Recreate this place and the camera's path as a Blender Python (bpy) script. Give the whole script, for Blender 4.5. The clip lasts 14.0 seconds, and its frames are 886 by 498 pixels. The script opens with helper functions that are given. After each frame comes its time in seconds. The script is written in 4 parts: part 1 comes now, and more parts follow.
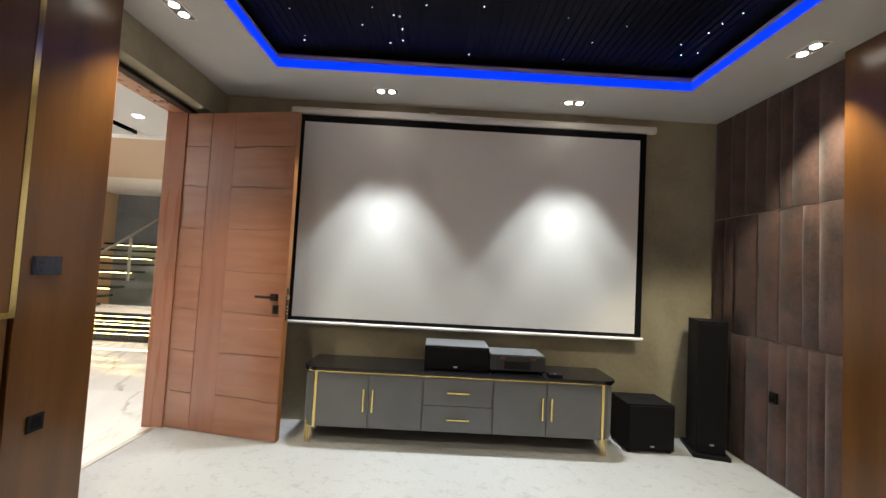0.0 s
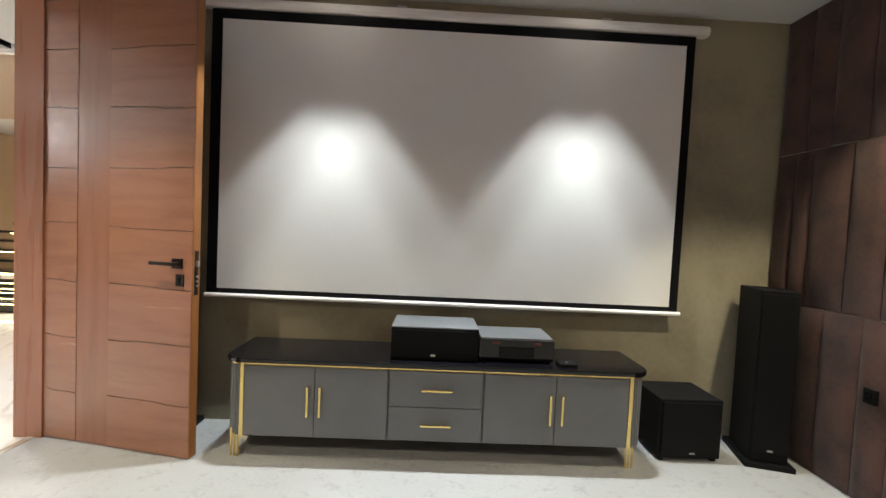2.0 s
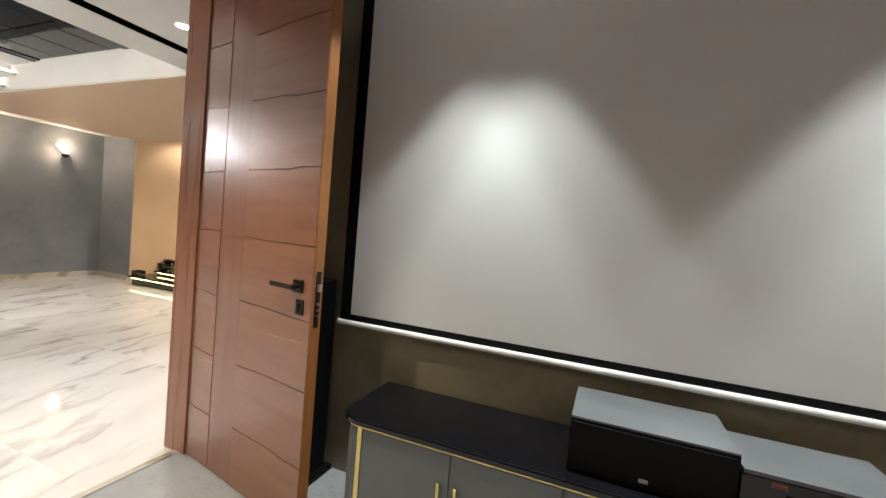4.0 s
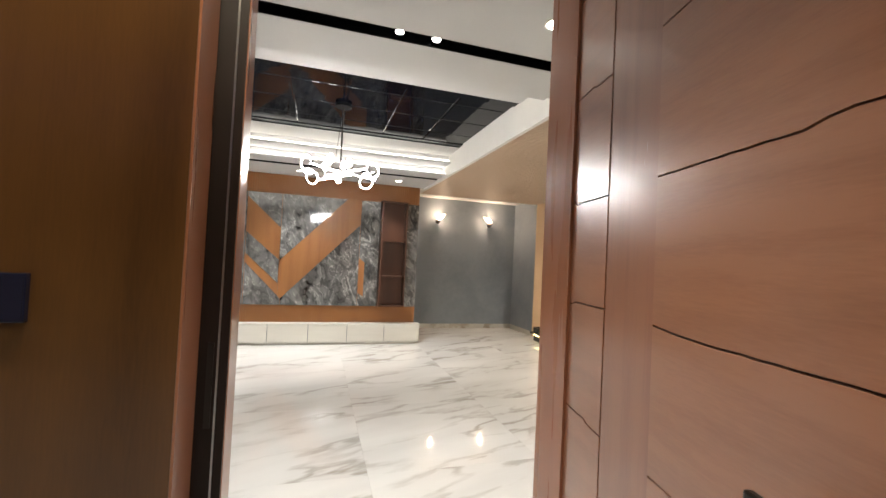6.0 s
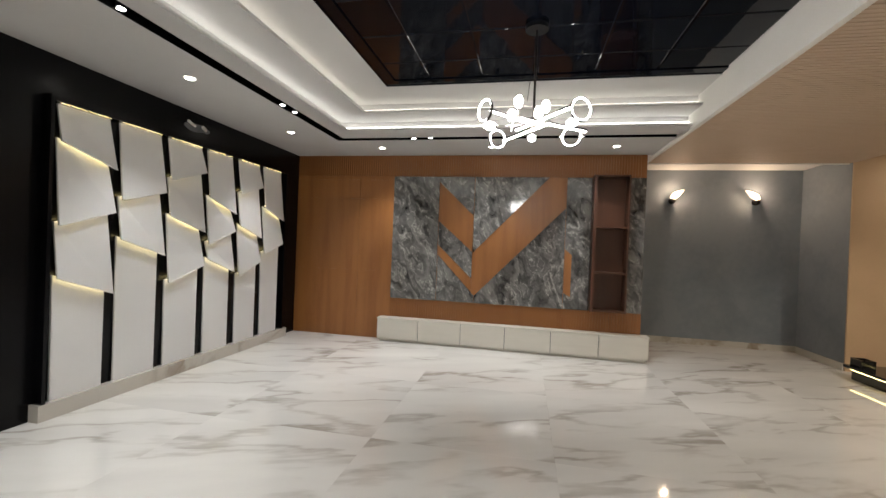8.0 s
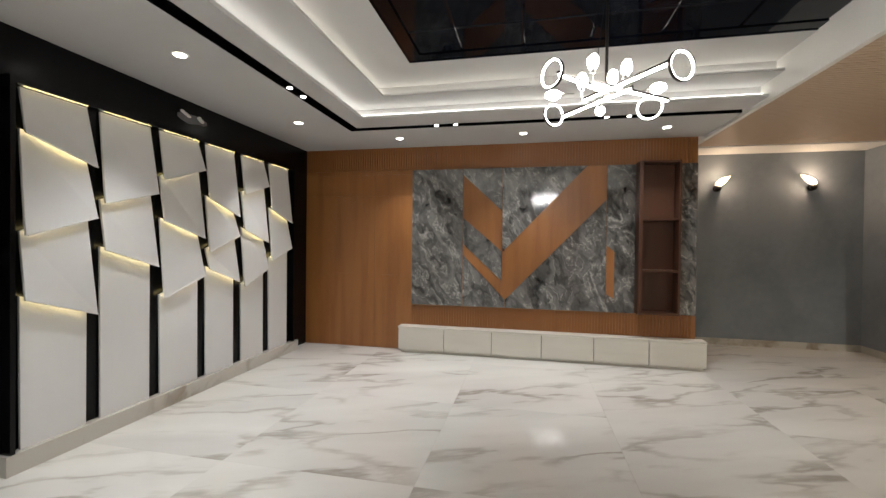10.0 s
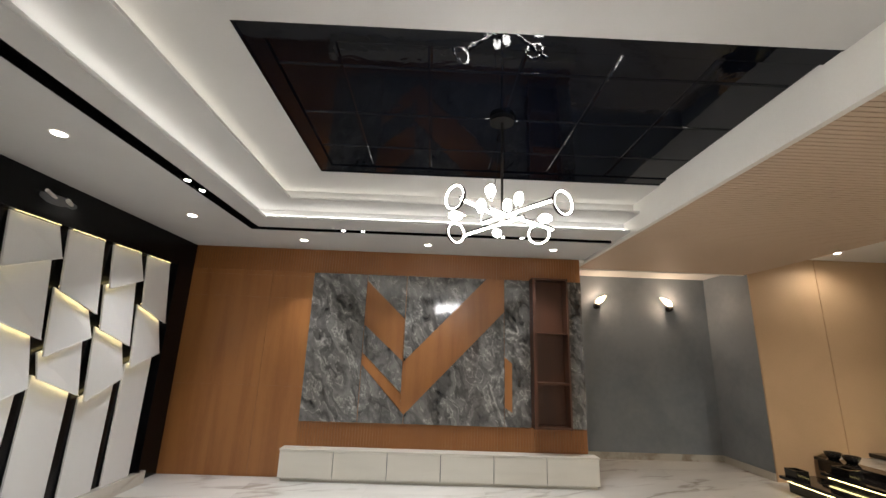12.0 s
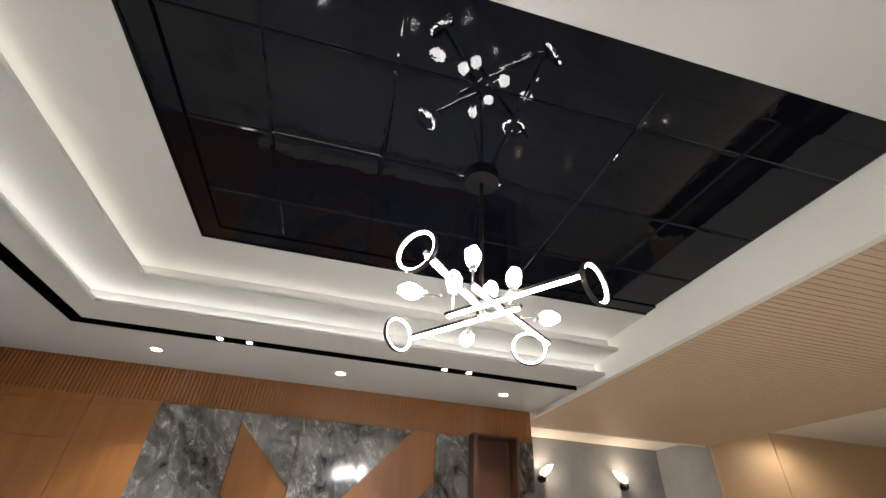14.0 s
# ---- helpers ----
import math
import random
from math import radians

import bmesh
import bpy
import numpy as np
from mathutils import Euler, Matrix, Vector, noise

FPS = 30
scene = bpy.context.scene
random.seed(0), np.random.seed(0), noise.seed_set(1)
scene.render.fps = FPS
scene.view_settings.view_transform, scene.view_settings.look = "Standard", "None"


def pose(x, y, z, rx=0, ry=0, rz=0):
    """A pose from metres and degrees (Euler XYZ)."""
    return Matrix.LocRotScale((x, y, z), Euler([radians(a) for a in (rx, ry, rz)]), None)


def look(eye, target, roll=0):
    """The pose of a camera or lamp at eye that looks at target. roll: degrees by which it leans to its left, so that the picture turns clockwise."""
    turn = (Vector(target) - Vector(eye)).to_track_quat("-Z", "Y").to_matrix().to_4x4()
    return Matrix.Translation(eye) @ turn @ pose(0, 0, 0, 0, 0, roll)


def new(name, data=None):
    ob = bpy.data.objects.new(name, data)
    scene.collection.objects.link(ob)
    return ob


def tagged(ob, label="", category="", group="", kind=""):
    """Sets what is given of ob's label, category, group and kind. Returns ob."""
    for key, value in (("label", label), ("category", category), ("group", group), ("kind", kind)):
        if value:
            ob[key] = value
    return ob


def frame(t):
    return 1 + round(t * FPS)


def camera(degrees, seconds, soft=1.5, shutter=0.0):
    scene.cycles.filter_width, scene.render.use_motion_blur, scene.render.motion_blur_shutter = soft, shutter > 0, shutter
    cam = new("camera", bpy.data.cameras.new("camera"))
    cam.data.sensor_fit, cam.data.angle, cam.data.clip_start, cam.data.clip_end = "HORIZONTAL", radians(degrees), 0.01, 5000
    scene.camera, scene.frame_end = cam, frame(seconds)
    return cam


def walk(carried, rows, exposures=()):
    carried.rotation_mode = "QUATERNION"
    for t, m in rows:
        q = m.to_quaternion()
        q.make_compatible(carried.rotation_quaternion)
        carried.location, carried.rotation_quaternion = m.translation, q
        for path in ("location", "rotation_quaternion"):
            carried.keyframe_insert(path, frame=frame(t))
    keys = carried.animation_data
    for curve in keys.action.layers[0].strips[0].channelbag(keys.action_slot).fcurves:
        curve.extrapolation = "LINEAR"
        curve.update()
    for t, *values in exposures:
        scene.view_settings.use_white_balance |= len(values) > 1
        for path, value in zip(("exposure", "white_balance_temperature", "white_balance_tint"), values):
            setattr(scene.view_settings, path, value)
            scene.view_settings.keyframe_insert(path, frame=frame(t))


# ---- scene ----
cam = camera(94.0, 14.0)
PATH = [
    (0, (0.039, -0.104, 1.352), (0.062, 1.894, 1.446), 3.1),
    (0.5, (0.076, 0.055, 1.324), (0.151, 2.054, 1.309), 3.1),
    (1, (0.117, 0.31, 1.319), (0.226, 2.307, 1.266), 2.9),
    (1.5, (0.145, 0.539, 1.305), (0.235, 2.536, 1.243), 2.8),
    (2, (0.187, 0.787, 1.304), (0.24, 2.784, 1.221), 2.7),
    (2.2, (0.186, 0.866, 1.309), (0.227, 2.864, 1.227), 2.8),
    (4.3, (-0.03, 1.74, 1.352), (-1.056, 3.456, 1.281), 4.5),
    (4.5, (-0.119, 1.819, 1.352), (-1.344, 3.4, 1.296), 4.1),
    (5, (-0.336, 2.01, 1.36), (-1.926, 3.223, 1.338), 2.9),
    (5.5, (-0.599, 2.237, 1.364), (-2.406, 3.094, 1.39), 2.6),
    (6, (-0.881, 2.425, 1.369), (-2.795, 3.004, 1.42), 2.8),
    (6.5, (-1.198, 2.528, 1.338), (-3.165, 2.882, 1.398), 2.9),
    (7, (-1.519, 2.609, 1.324), (-3.514, 2.746, 1.373), 2.8),
    (7.5, (-1.828, 2.6, 1.317), (-3.827, 2.536, 1.337), 2.6),
    (8, (-2.071, 2.569, 1.304), (-4.032, 2.177, 1.292), 2.3),
    (8.2, (-2.163, 2.545, 1.326), (-4.073, 1.954, 1.305), 2.1),
    (10.3, (-2.548, 2.181, 1.315), (-4.523, 1.87, 1.303), 0.2),
    (10.5, (-2.549, 2.185, 1.306), (-4.537, 1.962, 1.308), 0.3),
    (11, (-2.525, 2.189, 1.303), (-4.521, 2.093, 1.374), 0.4),
    (11.5, (-2.509, 2.192, 1.328), (-4.491, 2.16, 1.592), 0.9),
    (12, (-2.571, 2.201, 1.357), (-4.511, 2.239, 1.844), 2.0),
    (12.5, (-2.823, 2.208, 1.365), (-4.694, 2.303, 2.066), 3.2),
    (13, (-3.118, 2.221, 1.414), (-4.898, 2.399, 2.308), 3.8),
    (13.5, (-3.377, 2.177, 1.45), (-5.062, 2.455, 2.491), 3.8),
    (14, (-3.599, 2.156, 1.457), (-5.198, 2.503, 2.606), 3.7),
]
walk(cam, [(t, look(eye, target, roll)) for t, eye, target, roll in PATH],
     [(0, 1.2), (2.0, 1.2), (4.5, 0.8), (5.5, 0.72), (6.0, 0.75), (6.5, 0.7), (7.0, 0.5), (7.6, 0.12), (8.2, -0.04), (10.5, -0.04), (12.5, 0.12), (14, 0.28)])

# ---------- world and large lights ----------
world = bpy.data.worlds.new("world")
scene.world = world
world.use_nodes = True
world.node_tree.nodes["Background"].inputs[0].default_value = (0.02, 0.02, 0.025, 1)
world.node_tree.nodes["Background"].inputs[1].default_value = 0.2


def lamp(name, kind, place, power, color, target=None, **more):
    data = bpy.data.lights.new(name, kind)
    data.energy, data.color = power, color
    ob = new(name, data)
    ob.matrix_world = look(place, target) if target else pose(*place)
    if kind == "SPOT":
        data.spot_size, data.spot_blend = radians(more.get("cone", 80)), more.get("blend", 0.4)
        data.shadow_soft_size = more.get("radius", 0.03)
    elif kind == "POINT":
        data.shadow_soft_size = more.get("radius", 0.04)
    elif kind == "AREA":
        data.shape, data.size, data.size_y = "RECTANGLE", more["size"][0], more["size"][1]
    return ob


CINEMA_W, HALL_W, SCONCE_W = 120, 54, 7
STAIR, COOL, NEUTRAL = (1.0, 0.90, 0.77), (0.94, 1.0, 1.0), (0.98, 0.97, 0.965)
ROOM = (1.0, 0.90, 0.67)


# ---------- materials ----------
def material(name, color, rough=0.5, metal=0.0, **more):
    """A procedural surface: base colour with variation at two scales, gloss variation and fine relief.
    second: other colour; scale: of the blotches per metre; stretch: grain direction; mix: how much of the second."""
    m = bpy.data.materials.new(name)
    m.use_nodes = True
    nt = m.node_tree
    bsdf = nt.nodes["Principled BSDF"]
    bsdf.inputs["Roughness"].default_value, bsdf.inputs["Metallic"].default_value = rough, metal
    bsdf.inputs["Specular IOR Level"].default_value = more.get("specular", 0.5)
    second = more.get("second", tuple(c * 0.78 for c in color))
    tex = nt.nodes.new("ShaderNodeTexCoord")
    mapping = nt.nodes.new("ShaderNodeMapping")
    mapping.inputs["Scale"].default_value = more.get("stretch", (1, 1, 1))
    nt.links.new(tex.outputs["Object"], mapping.inputs["Vector"])
    if more.get("vary", False):
        info = nt.nodes.new("ShaderNodeObjectInfo")
        shift = nt.nodes.new("ShaderNodeVectorMath")
        shift.operation = "SCALE"
        nt.links.new(info.outputs["Random"], shift.inputs["Scale"])
        shift.inputs[0].default_value = (37.0, 23.0, 51.0)
        nt.links.new(shift.outputs[0], mapping.inputs["Location"])
    big = nt.nodes.new("ShaderNodeTexNoise")
    big.inputs["Scale"].default_value, big.inputs["Detail"].default_value = more.get("scale", 2.0), 6
    big.inputs["Distortion"].default_value = more.get("distort", 0.4)
    fine = nt.nodes.new("ShaderNodeTexNoise")
    fine.inputs["Scale"].default_value, fine.inputs["Detail"].default_value = more.get("fine", 60.0), 4
    for n in (big, fine):
        nt.links.new(mapping.outputs[0], n.inputs["Vector"])
    add = nt.nodes.new("ShaderNodeMath")
    add.operation = "MULTIPLY_ADD"
    nt.links.new(fine.outputs["Fac"], add.inputs[0])
    add.inputs[1].default_value = more.get("grain", 0.25)
    nt.links.new(big.outputs["Fac"], add.inputs[2])
    ramp = nt.nodes.new("ShaderNodeValToRGB")
    lo, hi = more.get("range", (0.4, 0.75))
    ramp.color_ramp.elements[0].position, ramp.color_ramp.elements[1].position = lo, hi
    ramp.color_ramp.elements[0].color, ramp.color_ramp.elements[1].color = (*second, 1), (*color, 1)
    nt.links.new(add.outputs[0], ramp.inputs[0])
    nt.links.new(ramp.outputs[0], bsdf.inputs["Base Color"])
    if more.get("bump", 0.1):
        bump = nt.nodes.new("ShaderNodeBump")
        bump.inputs["Strength"].default_value, bump.inputs["Distance"].default_value = more.get("bump", 0.1), more.get("depth", 0.002)
        nt.links.new(add.outputs[0], bump.inputs["Height"])
        nt.links.new(bump.outputs[0], bsdf.inputs["Normal"])
    swing = more.get("swing", 0.12)
    rr = nt.nodes.new("ShaderNodeMapRange")
    rr.inputs["To Min"].default_value, rr.inputs["To Max"].default_value = max(0.02, rough - swing * rough), min(1, rough + swing * rough)
    nt.links.new(big.outputs["Fac"], rr.inputs["Value"])
    nt.links.new(rr.outputs[0], bsdf.inputs["Roughness"])
    if "coat" in more:
        bsdf.inputs["Coat Weight"].default_value, bsdf.inputs["Coat Roughness"].default_value = more["coat"], more.get("coat_rough", 0.1)
    if "sheen" in more:
        bsdf.inputs["Sheen Weight"].default_value = more["sheen"]
        bsdf.inputs["Sheen Roughness"].default_value = 0.4
    return m


def glow(name, color, strength):
    m = bpy.data.materials.new(name)
    m.use_nodes = True
    bsdf = m.node_tree.nodes["Principled BSDF"]
    bsdf.inputs["Base Color"].default_value = (*color, 1)
    bsdf.inputs["Emission Color"].default_value = (*color, 1)
    bsdf.inputs["Emission Strength"].default_value = strength
    return m


def marble(name, ground, veins, rough, scale, width, bump=0.0, clouds=None, stretch=(1, 1, 1), vary=False, turn=0, axis=2, spread=(0.3, 0.7), warp_by=0.9, cloud_scale=0.6):
    """Polished stone: cloudy ground with warped veins."""
    m = bpy.data.materials.new(name)
    m.use_nodes = True
    nt = m.node_tree
    bsdf = nt.nodes["Principled BSDF"]
    bsdf.inputs["Roughness"].default_value = rough
    bsdf.inputs["Specular IOR Level"].default_value = 0.95
    tex = nt.nodes.new("ShaderNodeTexCoord")
    mapping = nt.nodes.new("ShaderNodeMapping")
    spin = nt.nodes.new("ShaderNodeMapping")
    angle = [0.0, 0.0, 0.0]
    angle[axis] = radians(turn)
    spin.inputs["Rotation"].default_value = angle
    mapping.inputs["Scale"].default_value = stretch
    nt.links.new(tex.outputs["Object"], spin.inputs["Vector"])
    nt.links.new(spin.outputs[0], mapping.inputs["Vector"])
    if vary:
        info = nt.nodes.new("ShaderNodeObjectInfo")
        shift = nt.nodes.new("ShaderNodeVectorMath")
        shift.operation = "SCALE"
        shift.inputs[0].default_value = (37.0, 23.0, 51.0)
        nt.links.new(info.outputs["Random"], shift.inputs["Scale"])
        nt.links.new(shift.outputs[0], mapping.inputs["Location"])
    warp = nt.nodes.new("ShaderNodeTexNoise")
    warp.inputs["Scale"].default_value, warp.inputs["Detail"].default_value = scale * 0.8, 7
    nt.links.new(mapping.outputs[0], warp.inputs["Vector"])
    moved = nt.nodes.new("ShaderNodeVectorMath")
    moved.operation = "MULTIPLY_ADD"
    nt.links.new(warp.outputs["Color"], moved.inputs[0])
    moved.inputs[1].default_value = (warp_by, warp_by, warp_by)
    nt.links.new(mapping.outputs[0], moved.inputs[2])
    vein = nt.nodes.new("ShaderNodeTexNoise")
    vein.inputs["Scale"].default_value, vein.inputs["Detail"].default_value = scale, 5
    nt.links.new(moved.outputs[0], vein.inputs["Vector"])
    away = nt.nodes.new("ShaderNodeMath")
    away.operation = "SUBTRACT"
    nt.links.new(vein.outputs["Fac"], away.inputs[0])
    away.inputs[1].default_value = 0.5
    size = nt.nodes.new("ShaderNodeMath")
    size.operation = "ABSOLUTE"
    nt.links.new(away.outputs[0], size.inputs[0])
    line = nt.nodes.new("ShaderNodeMapRange")
    line.interpolation_type = "SMOOTHSTEP"
    line.inputs["From Min"].default_value, line.inputs["From Max"].default_value = 0.0, width
    line.inputs["To Min"].default_value, line.inputs["To Max"].default_value = 1.0, 0.0
    nt.links.new(size.outputs[0], line.inputs["Value"])
    cloud = nt.nodes.new("ShaderNodeTexNoise")
    cloud.inputs["Scale"].default_value, cloud.inputs["Detail"].default_value = scale * cloud_scale, 8
    nt.links.new(moved.outputs[0], cloud.inputs["Vector"])
    patch = nt.nodes.new("ShaderNodeMapRange")
    patch.inputs["From Min"].default_value, patch.inputs["From Max"].default_value = 0.42, 0.62
    nt.links.new(cloud.outputs["Fac"], patch.inputs["Value"])
    amount = nt.nodes.new("ShaderNodeMath")
    amount.operation = "MULTIPLY"
    nt.links.new(line.outputs[0], amount.inputs[0])
    nt.links.new(patch.outputs[0], amount.inputs[1])
    base = nt.nodes.new("ShaderNodeMix")
    base.data_type = "RGBA"
    base.inputs[6].default_value, base.inputs[7].default_value = (*ground, 1), (*(clouds or tuple(g * 0.86 for g in ground)), 1)
    tone = nt.nodes.new("ShaderNodeMapRange")
    tone.inputs["From Min"].default_value, tone.inputs["From Max"].default_value = spread
    nt.links.new(cloud.outputs["Fac"], tone.inputs["Value"])
    nt.links.new(tone.outputs[0], base.inputs[0])
    out = nt.nodes.new("ShaderNodeMix")
    out.data_type = "RGBA"
    out.inputs[7].default_value = (*veins, 1)
    nt.links.new(base.outputs[2], out.inputs[6])
    nt.links.new(amount.outputs[0], out.inputs[0])
    nt.links.new(out.outputs[2], bsdf.inputs["Base Color"])
    if bump:
        b = nt.nodes.new("ShaderNodeBump")
        b.inputs["Strength"].default_value, b.inputs["Distance"].default_value = bump, 0.01
        nt.links.new(warp.outputs["Fac"], b.inputs["Height"])
        nt.links.new(b.outputs[0], bsdf.inputs["Normal"])
    return m


M = {}
M["white_paint"] = material("white_paint", (0.78, 0.76, 0.72), 0.6, second=(0.72, 0.70, 0.66), scale=1.5, fine=90, bump=0.05)
# One paint with the fascia; the ceilings' lower light is put into this colour.
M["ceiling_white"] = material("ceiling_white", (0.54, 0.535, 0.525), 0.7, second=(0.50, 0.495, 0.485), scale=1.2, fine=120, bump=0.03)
M["cinema_wall"] = material("cinema_wall", (0.33, 0.295, 0.205), 0.75, second=(0.22, 0.195, 0.135), scale=2.2, fine=26, grain=0.3, bump=0.25)
M["cinema_floor"] = material("cinema_floor", (0.325, 0.328, 0.328), 0.8, second=(0.225, 0.228, 0.229), scale=10, fine=42, grain=0.6, bump=0.8, depth=0.008)
M["dark_panel_wood"] = material("dark_panel_wood", (0.108, 0.045, 0.0115), 0.3, second=(0.06, 0.024, 0.0065), scale=1.6, stretch=(5, 5, 0.45), fine=38, grain=0.3, bump=0.08)
M["door_wood"] = material("door_wood", (0.29, 0.119, 0.062), 0.26, second=(0.215, 0.083, 0.041), coat=1.0, coat_rough=0.36, scale=2.2, stretch=(0.8, 3, 7), fine=40, grain=0.35, bump=0.1)
M["door_wood_upright"] = material("door_wood_upright", (0.255, 0.098, 0.05), 0.26, second=(0.20, 0.074, 0.037), coat=1.0, coat_rough=0.36, scale=2.2, stretch=(9, 9, 0.5), fine=30, grain=0.35, bump=0.1)
M["frame_wood"] = material("frame_wood", (0.33, 0.13, 0.068), 0.28, second=(0.285, 0.108, 0.055), coat=0.5, coat_rough=0.2, scale=2.0, stretch=(8, 8, 0.5), fine=30, grain=0.35, bump=0.1)
M["seal_dark"] = material("seal_dark", (0.014, 0.007, 0.005), 0.45, specular=0.25, second=(0.010, 0.006, 0.004), scale=6)
M["tv_wood"] = material("tv_wood", (0.335, 0.138, 0.041), 0.36, second=(0.235, 0.091, 0.026), scale=1.5, stretch=(5, 5, 0.4), fine=32, grain=0.3, bump=0.05)
M["shelf_wood"] = material("shelf_wood", (0.085, 0.031, 0.014), 0.45, second=(0.045, 0.017, 0.008), scale=2, stretch=(5, 5, 0.5), fine=32, bump=0.08)
M["brown_suede"] = material("brown_suede", (0.078, 0.036, 0.027), 0.8, range=(0.46, 0.80), second=(0.024, 0.011, 0.008), scale=4.5, fine=45, grain=0.35, bump=0.35, depth=0.004, sheen=0.3, vary=True)
M["black_gloss"] = material("black_gloss", (0.006, 0.006, 0.008), 0.06, second=(0.004, 0.004, 0.005), scale=3, bump=0.02)
M["black_glass"] = material("black_glass", (0.002, 0.003, 0.006), 0.02, second=(0.002, 0.003, 0.006), scale=2.2, fine=3, grain=0.0, bump=0.14, depth=0.02, swing=0.0, specular=0.15)
M["black_paint"] = material("black_paint", (0.0035, 0.0035, 0.0045), 0.25, second=(0.0025, 0.0025, 0.003), specular=0.2, scale=2.5, fine=40, bump=0.12)
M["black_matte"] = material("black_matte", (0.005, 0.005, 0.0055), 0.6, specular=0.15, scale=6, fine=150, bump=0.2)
M["screen"] = material("screen", (0.76, 0.75, 0.72), 0.9, second=(0.73, 0.72, 0.69), scale=0.8, fine=200, bump=0.02)
M["slate"] = material("slate", (0.235, 0.263, 0.292), 0.6, second=(0.178, 0.2, 0.226), scale=1.6, fine=14, grain=0.3, bump=0.12)
M["beige"] = material("beige", (0.62, 0.42, 0.25), 0.6, second=(0.56, 0.375, 0.22), scale=1.4, fine=50, bump=0.06)
M["soffit_brown"] = material("soffit_brown", (0.57, 0.434, 0.316), 0.6, second=(0.545, 0.411, 0.298), scale=1.2, fine=50, bump=0.05)
M["hall_marble"] = marble("hall_marble", (0.81, 0.80, 0.765), (0.42, 0.39, 0.35), 0.06, 1.0, 0.045, clouds=(0.67, 0.66, 0.635), stretch=(3.0, 0.75, 1), vary=True, turn=-20, warp_by=0.5, cloud_scale=0.9)
M["skirting_marble"] = marble("skirting_marble", (0.60, 0.57, 0.51), (0.32, 0.26, 0.2), 0.12, 1.2, 0.05)
M["grey_marble"] = marble("grey_marble", (0.012, 0.012, 0.012), (0.40, 0.39, 0.37), 0.09, 3.0, 0.03, clouds=(0.19, 0.186, 0.178), stretch=(1, 1.3, 0.8), vary=True, turn=-25, axis=0, spread=(0.30, 0.66), warp_by=1.7, cloud_scale=1.5)
M["granite"] = material("granite", (0.010, 0.010, 0.010), 0.08, second=(0.022, 0.02, 0.018), scale=40, fine=200, bump=0.0)
M["gold"] = material("gold", (0.86, 0.66, 0.27), 0.22, 1.0, second=(0.76, 0.56, 0.2), bump=0.02)
M["steel"] = material("steel", (0.55, 0.54, 0.52), 0.3, 1.0, bump=0.03)
M["dark_metal"] = material("dark_metal", (0.05, 0.045, 0.04), 0.35, 0.9, bump=0.03)
M["grey_lacquer"] = material("grey_lacquer", (0.13, 0.135, 0.145), 0.4, second=(0.11, 0.115, 0.123), scale=3, fine=90, bump=0.03)
M["white_lacquer"] = material("white_lacquer", (0.72, 0.69, 0.62), 0.3, second=(0.68, 0.65, 0.58), scale=2, stretch=(6, 1, 6), bump=0.02)
M["white_panel"] = material("white_panel", (0.74, 0.74, 0.735), 0.5, second=(0.70, 0.70, 0.695), scale=2, fine=90, bump=0.03)
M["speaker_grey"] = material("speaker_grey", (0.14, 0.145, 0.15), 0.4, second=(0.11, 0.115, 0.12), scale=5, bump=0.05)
M["switch_glass"] = material("switch_glass", (0.014, 0.015, 0.032), 0.2, second=(0.010, 0.011, 0.024), scale=4, bump=0.02)
M["red_mark"] = material("red_mark", (0.16, 0.03, 0.02), 0.5)
M["shelf_back"] = material("shelf_back", (0.075, 0.027, 0.012), 0.4, second=(0.05, 0.018, 0.008), scale=2, stretch=(5, 5, 0.5), fine=32, bump=0.08)
M["gold_dull"] = material("gold_dull", (0.45, 0.36, 0.2), 0.35, 1.0)
M["led_step"] = glow("led_step", (1.0, 0.80, 0.32), 10)
M["bulb_dim"] = glow("bulb_dim", (1.0, 0.93, 0.80), 10)
M["crystal"] = glow("crystal", (1.0, 0.98, 0.95), 48)
M["bar_glow"] = glow("bar_glow", (1.0, 0.97, 0.93), 90)
M["sconce_glow"] = glow("sconce_glow", (1.0, 0.80, 0.58), 2.6)
M["led_warm"] = glow("led_warm", (1.0, 0.80, 0.36), 9)
M["led_white"] = glow("led_white", (1.0, 0.965, 0.90), 6.5)
M["led_cove"] = glow("led_cove", (1.0, 0.94, 0.83), 5.0)
M["led_blue"] = glow("led_blue", (0.0, 0.03, 1.0), 0.6)
M["bulb"] = glow("bulb", (1.0, 0.96, 0.9), 14)
M["star"] = glow("star", (0.8, 0.85, 1.0), 3)
M["downlight_glow"] = glow("downlight_glow", (1.0, 0.95, 0.86), 20)


# ---------- builders ----------
def box(bm, x0, x1, y0, y1, z0, z1, bevel=0.0):
    made = bmesh.ops.create_cube(bm, size=1)["verts"]
    bmesh.ops.scale(bm, vec=(x1 - x0, y1 - y0, z1 - z0), verts=made)
    bmesh.ops.translate(bm, vec=((x0 + x1) / 2, (y0 + y1) / 2, (z0 + z1) / 2), verts=made)
    if bevel:
        edges = {e for v in made for e in v.link_edges}
        bmesh.ops.bevel(bm, geom=list(edges), offset=bevel, segments=2, affect="EDGES", profile=0.6)


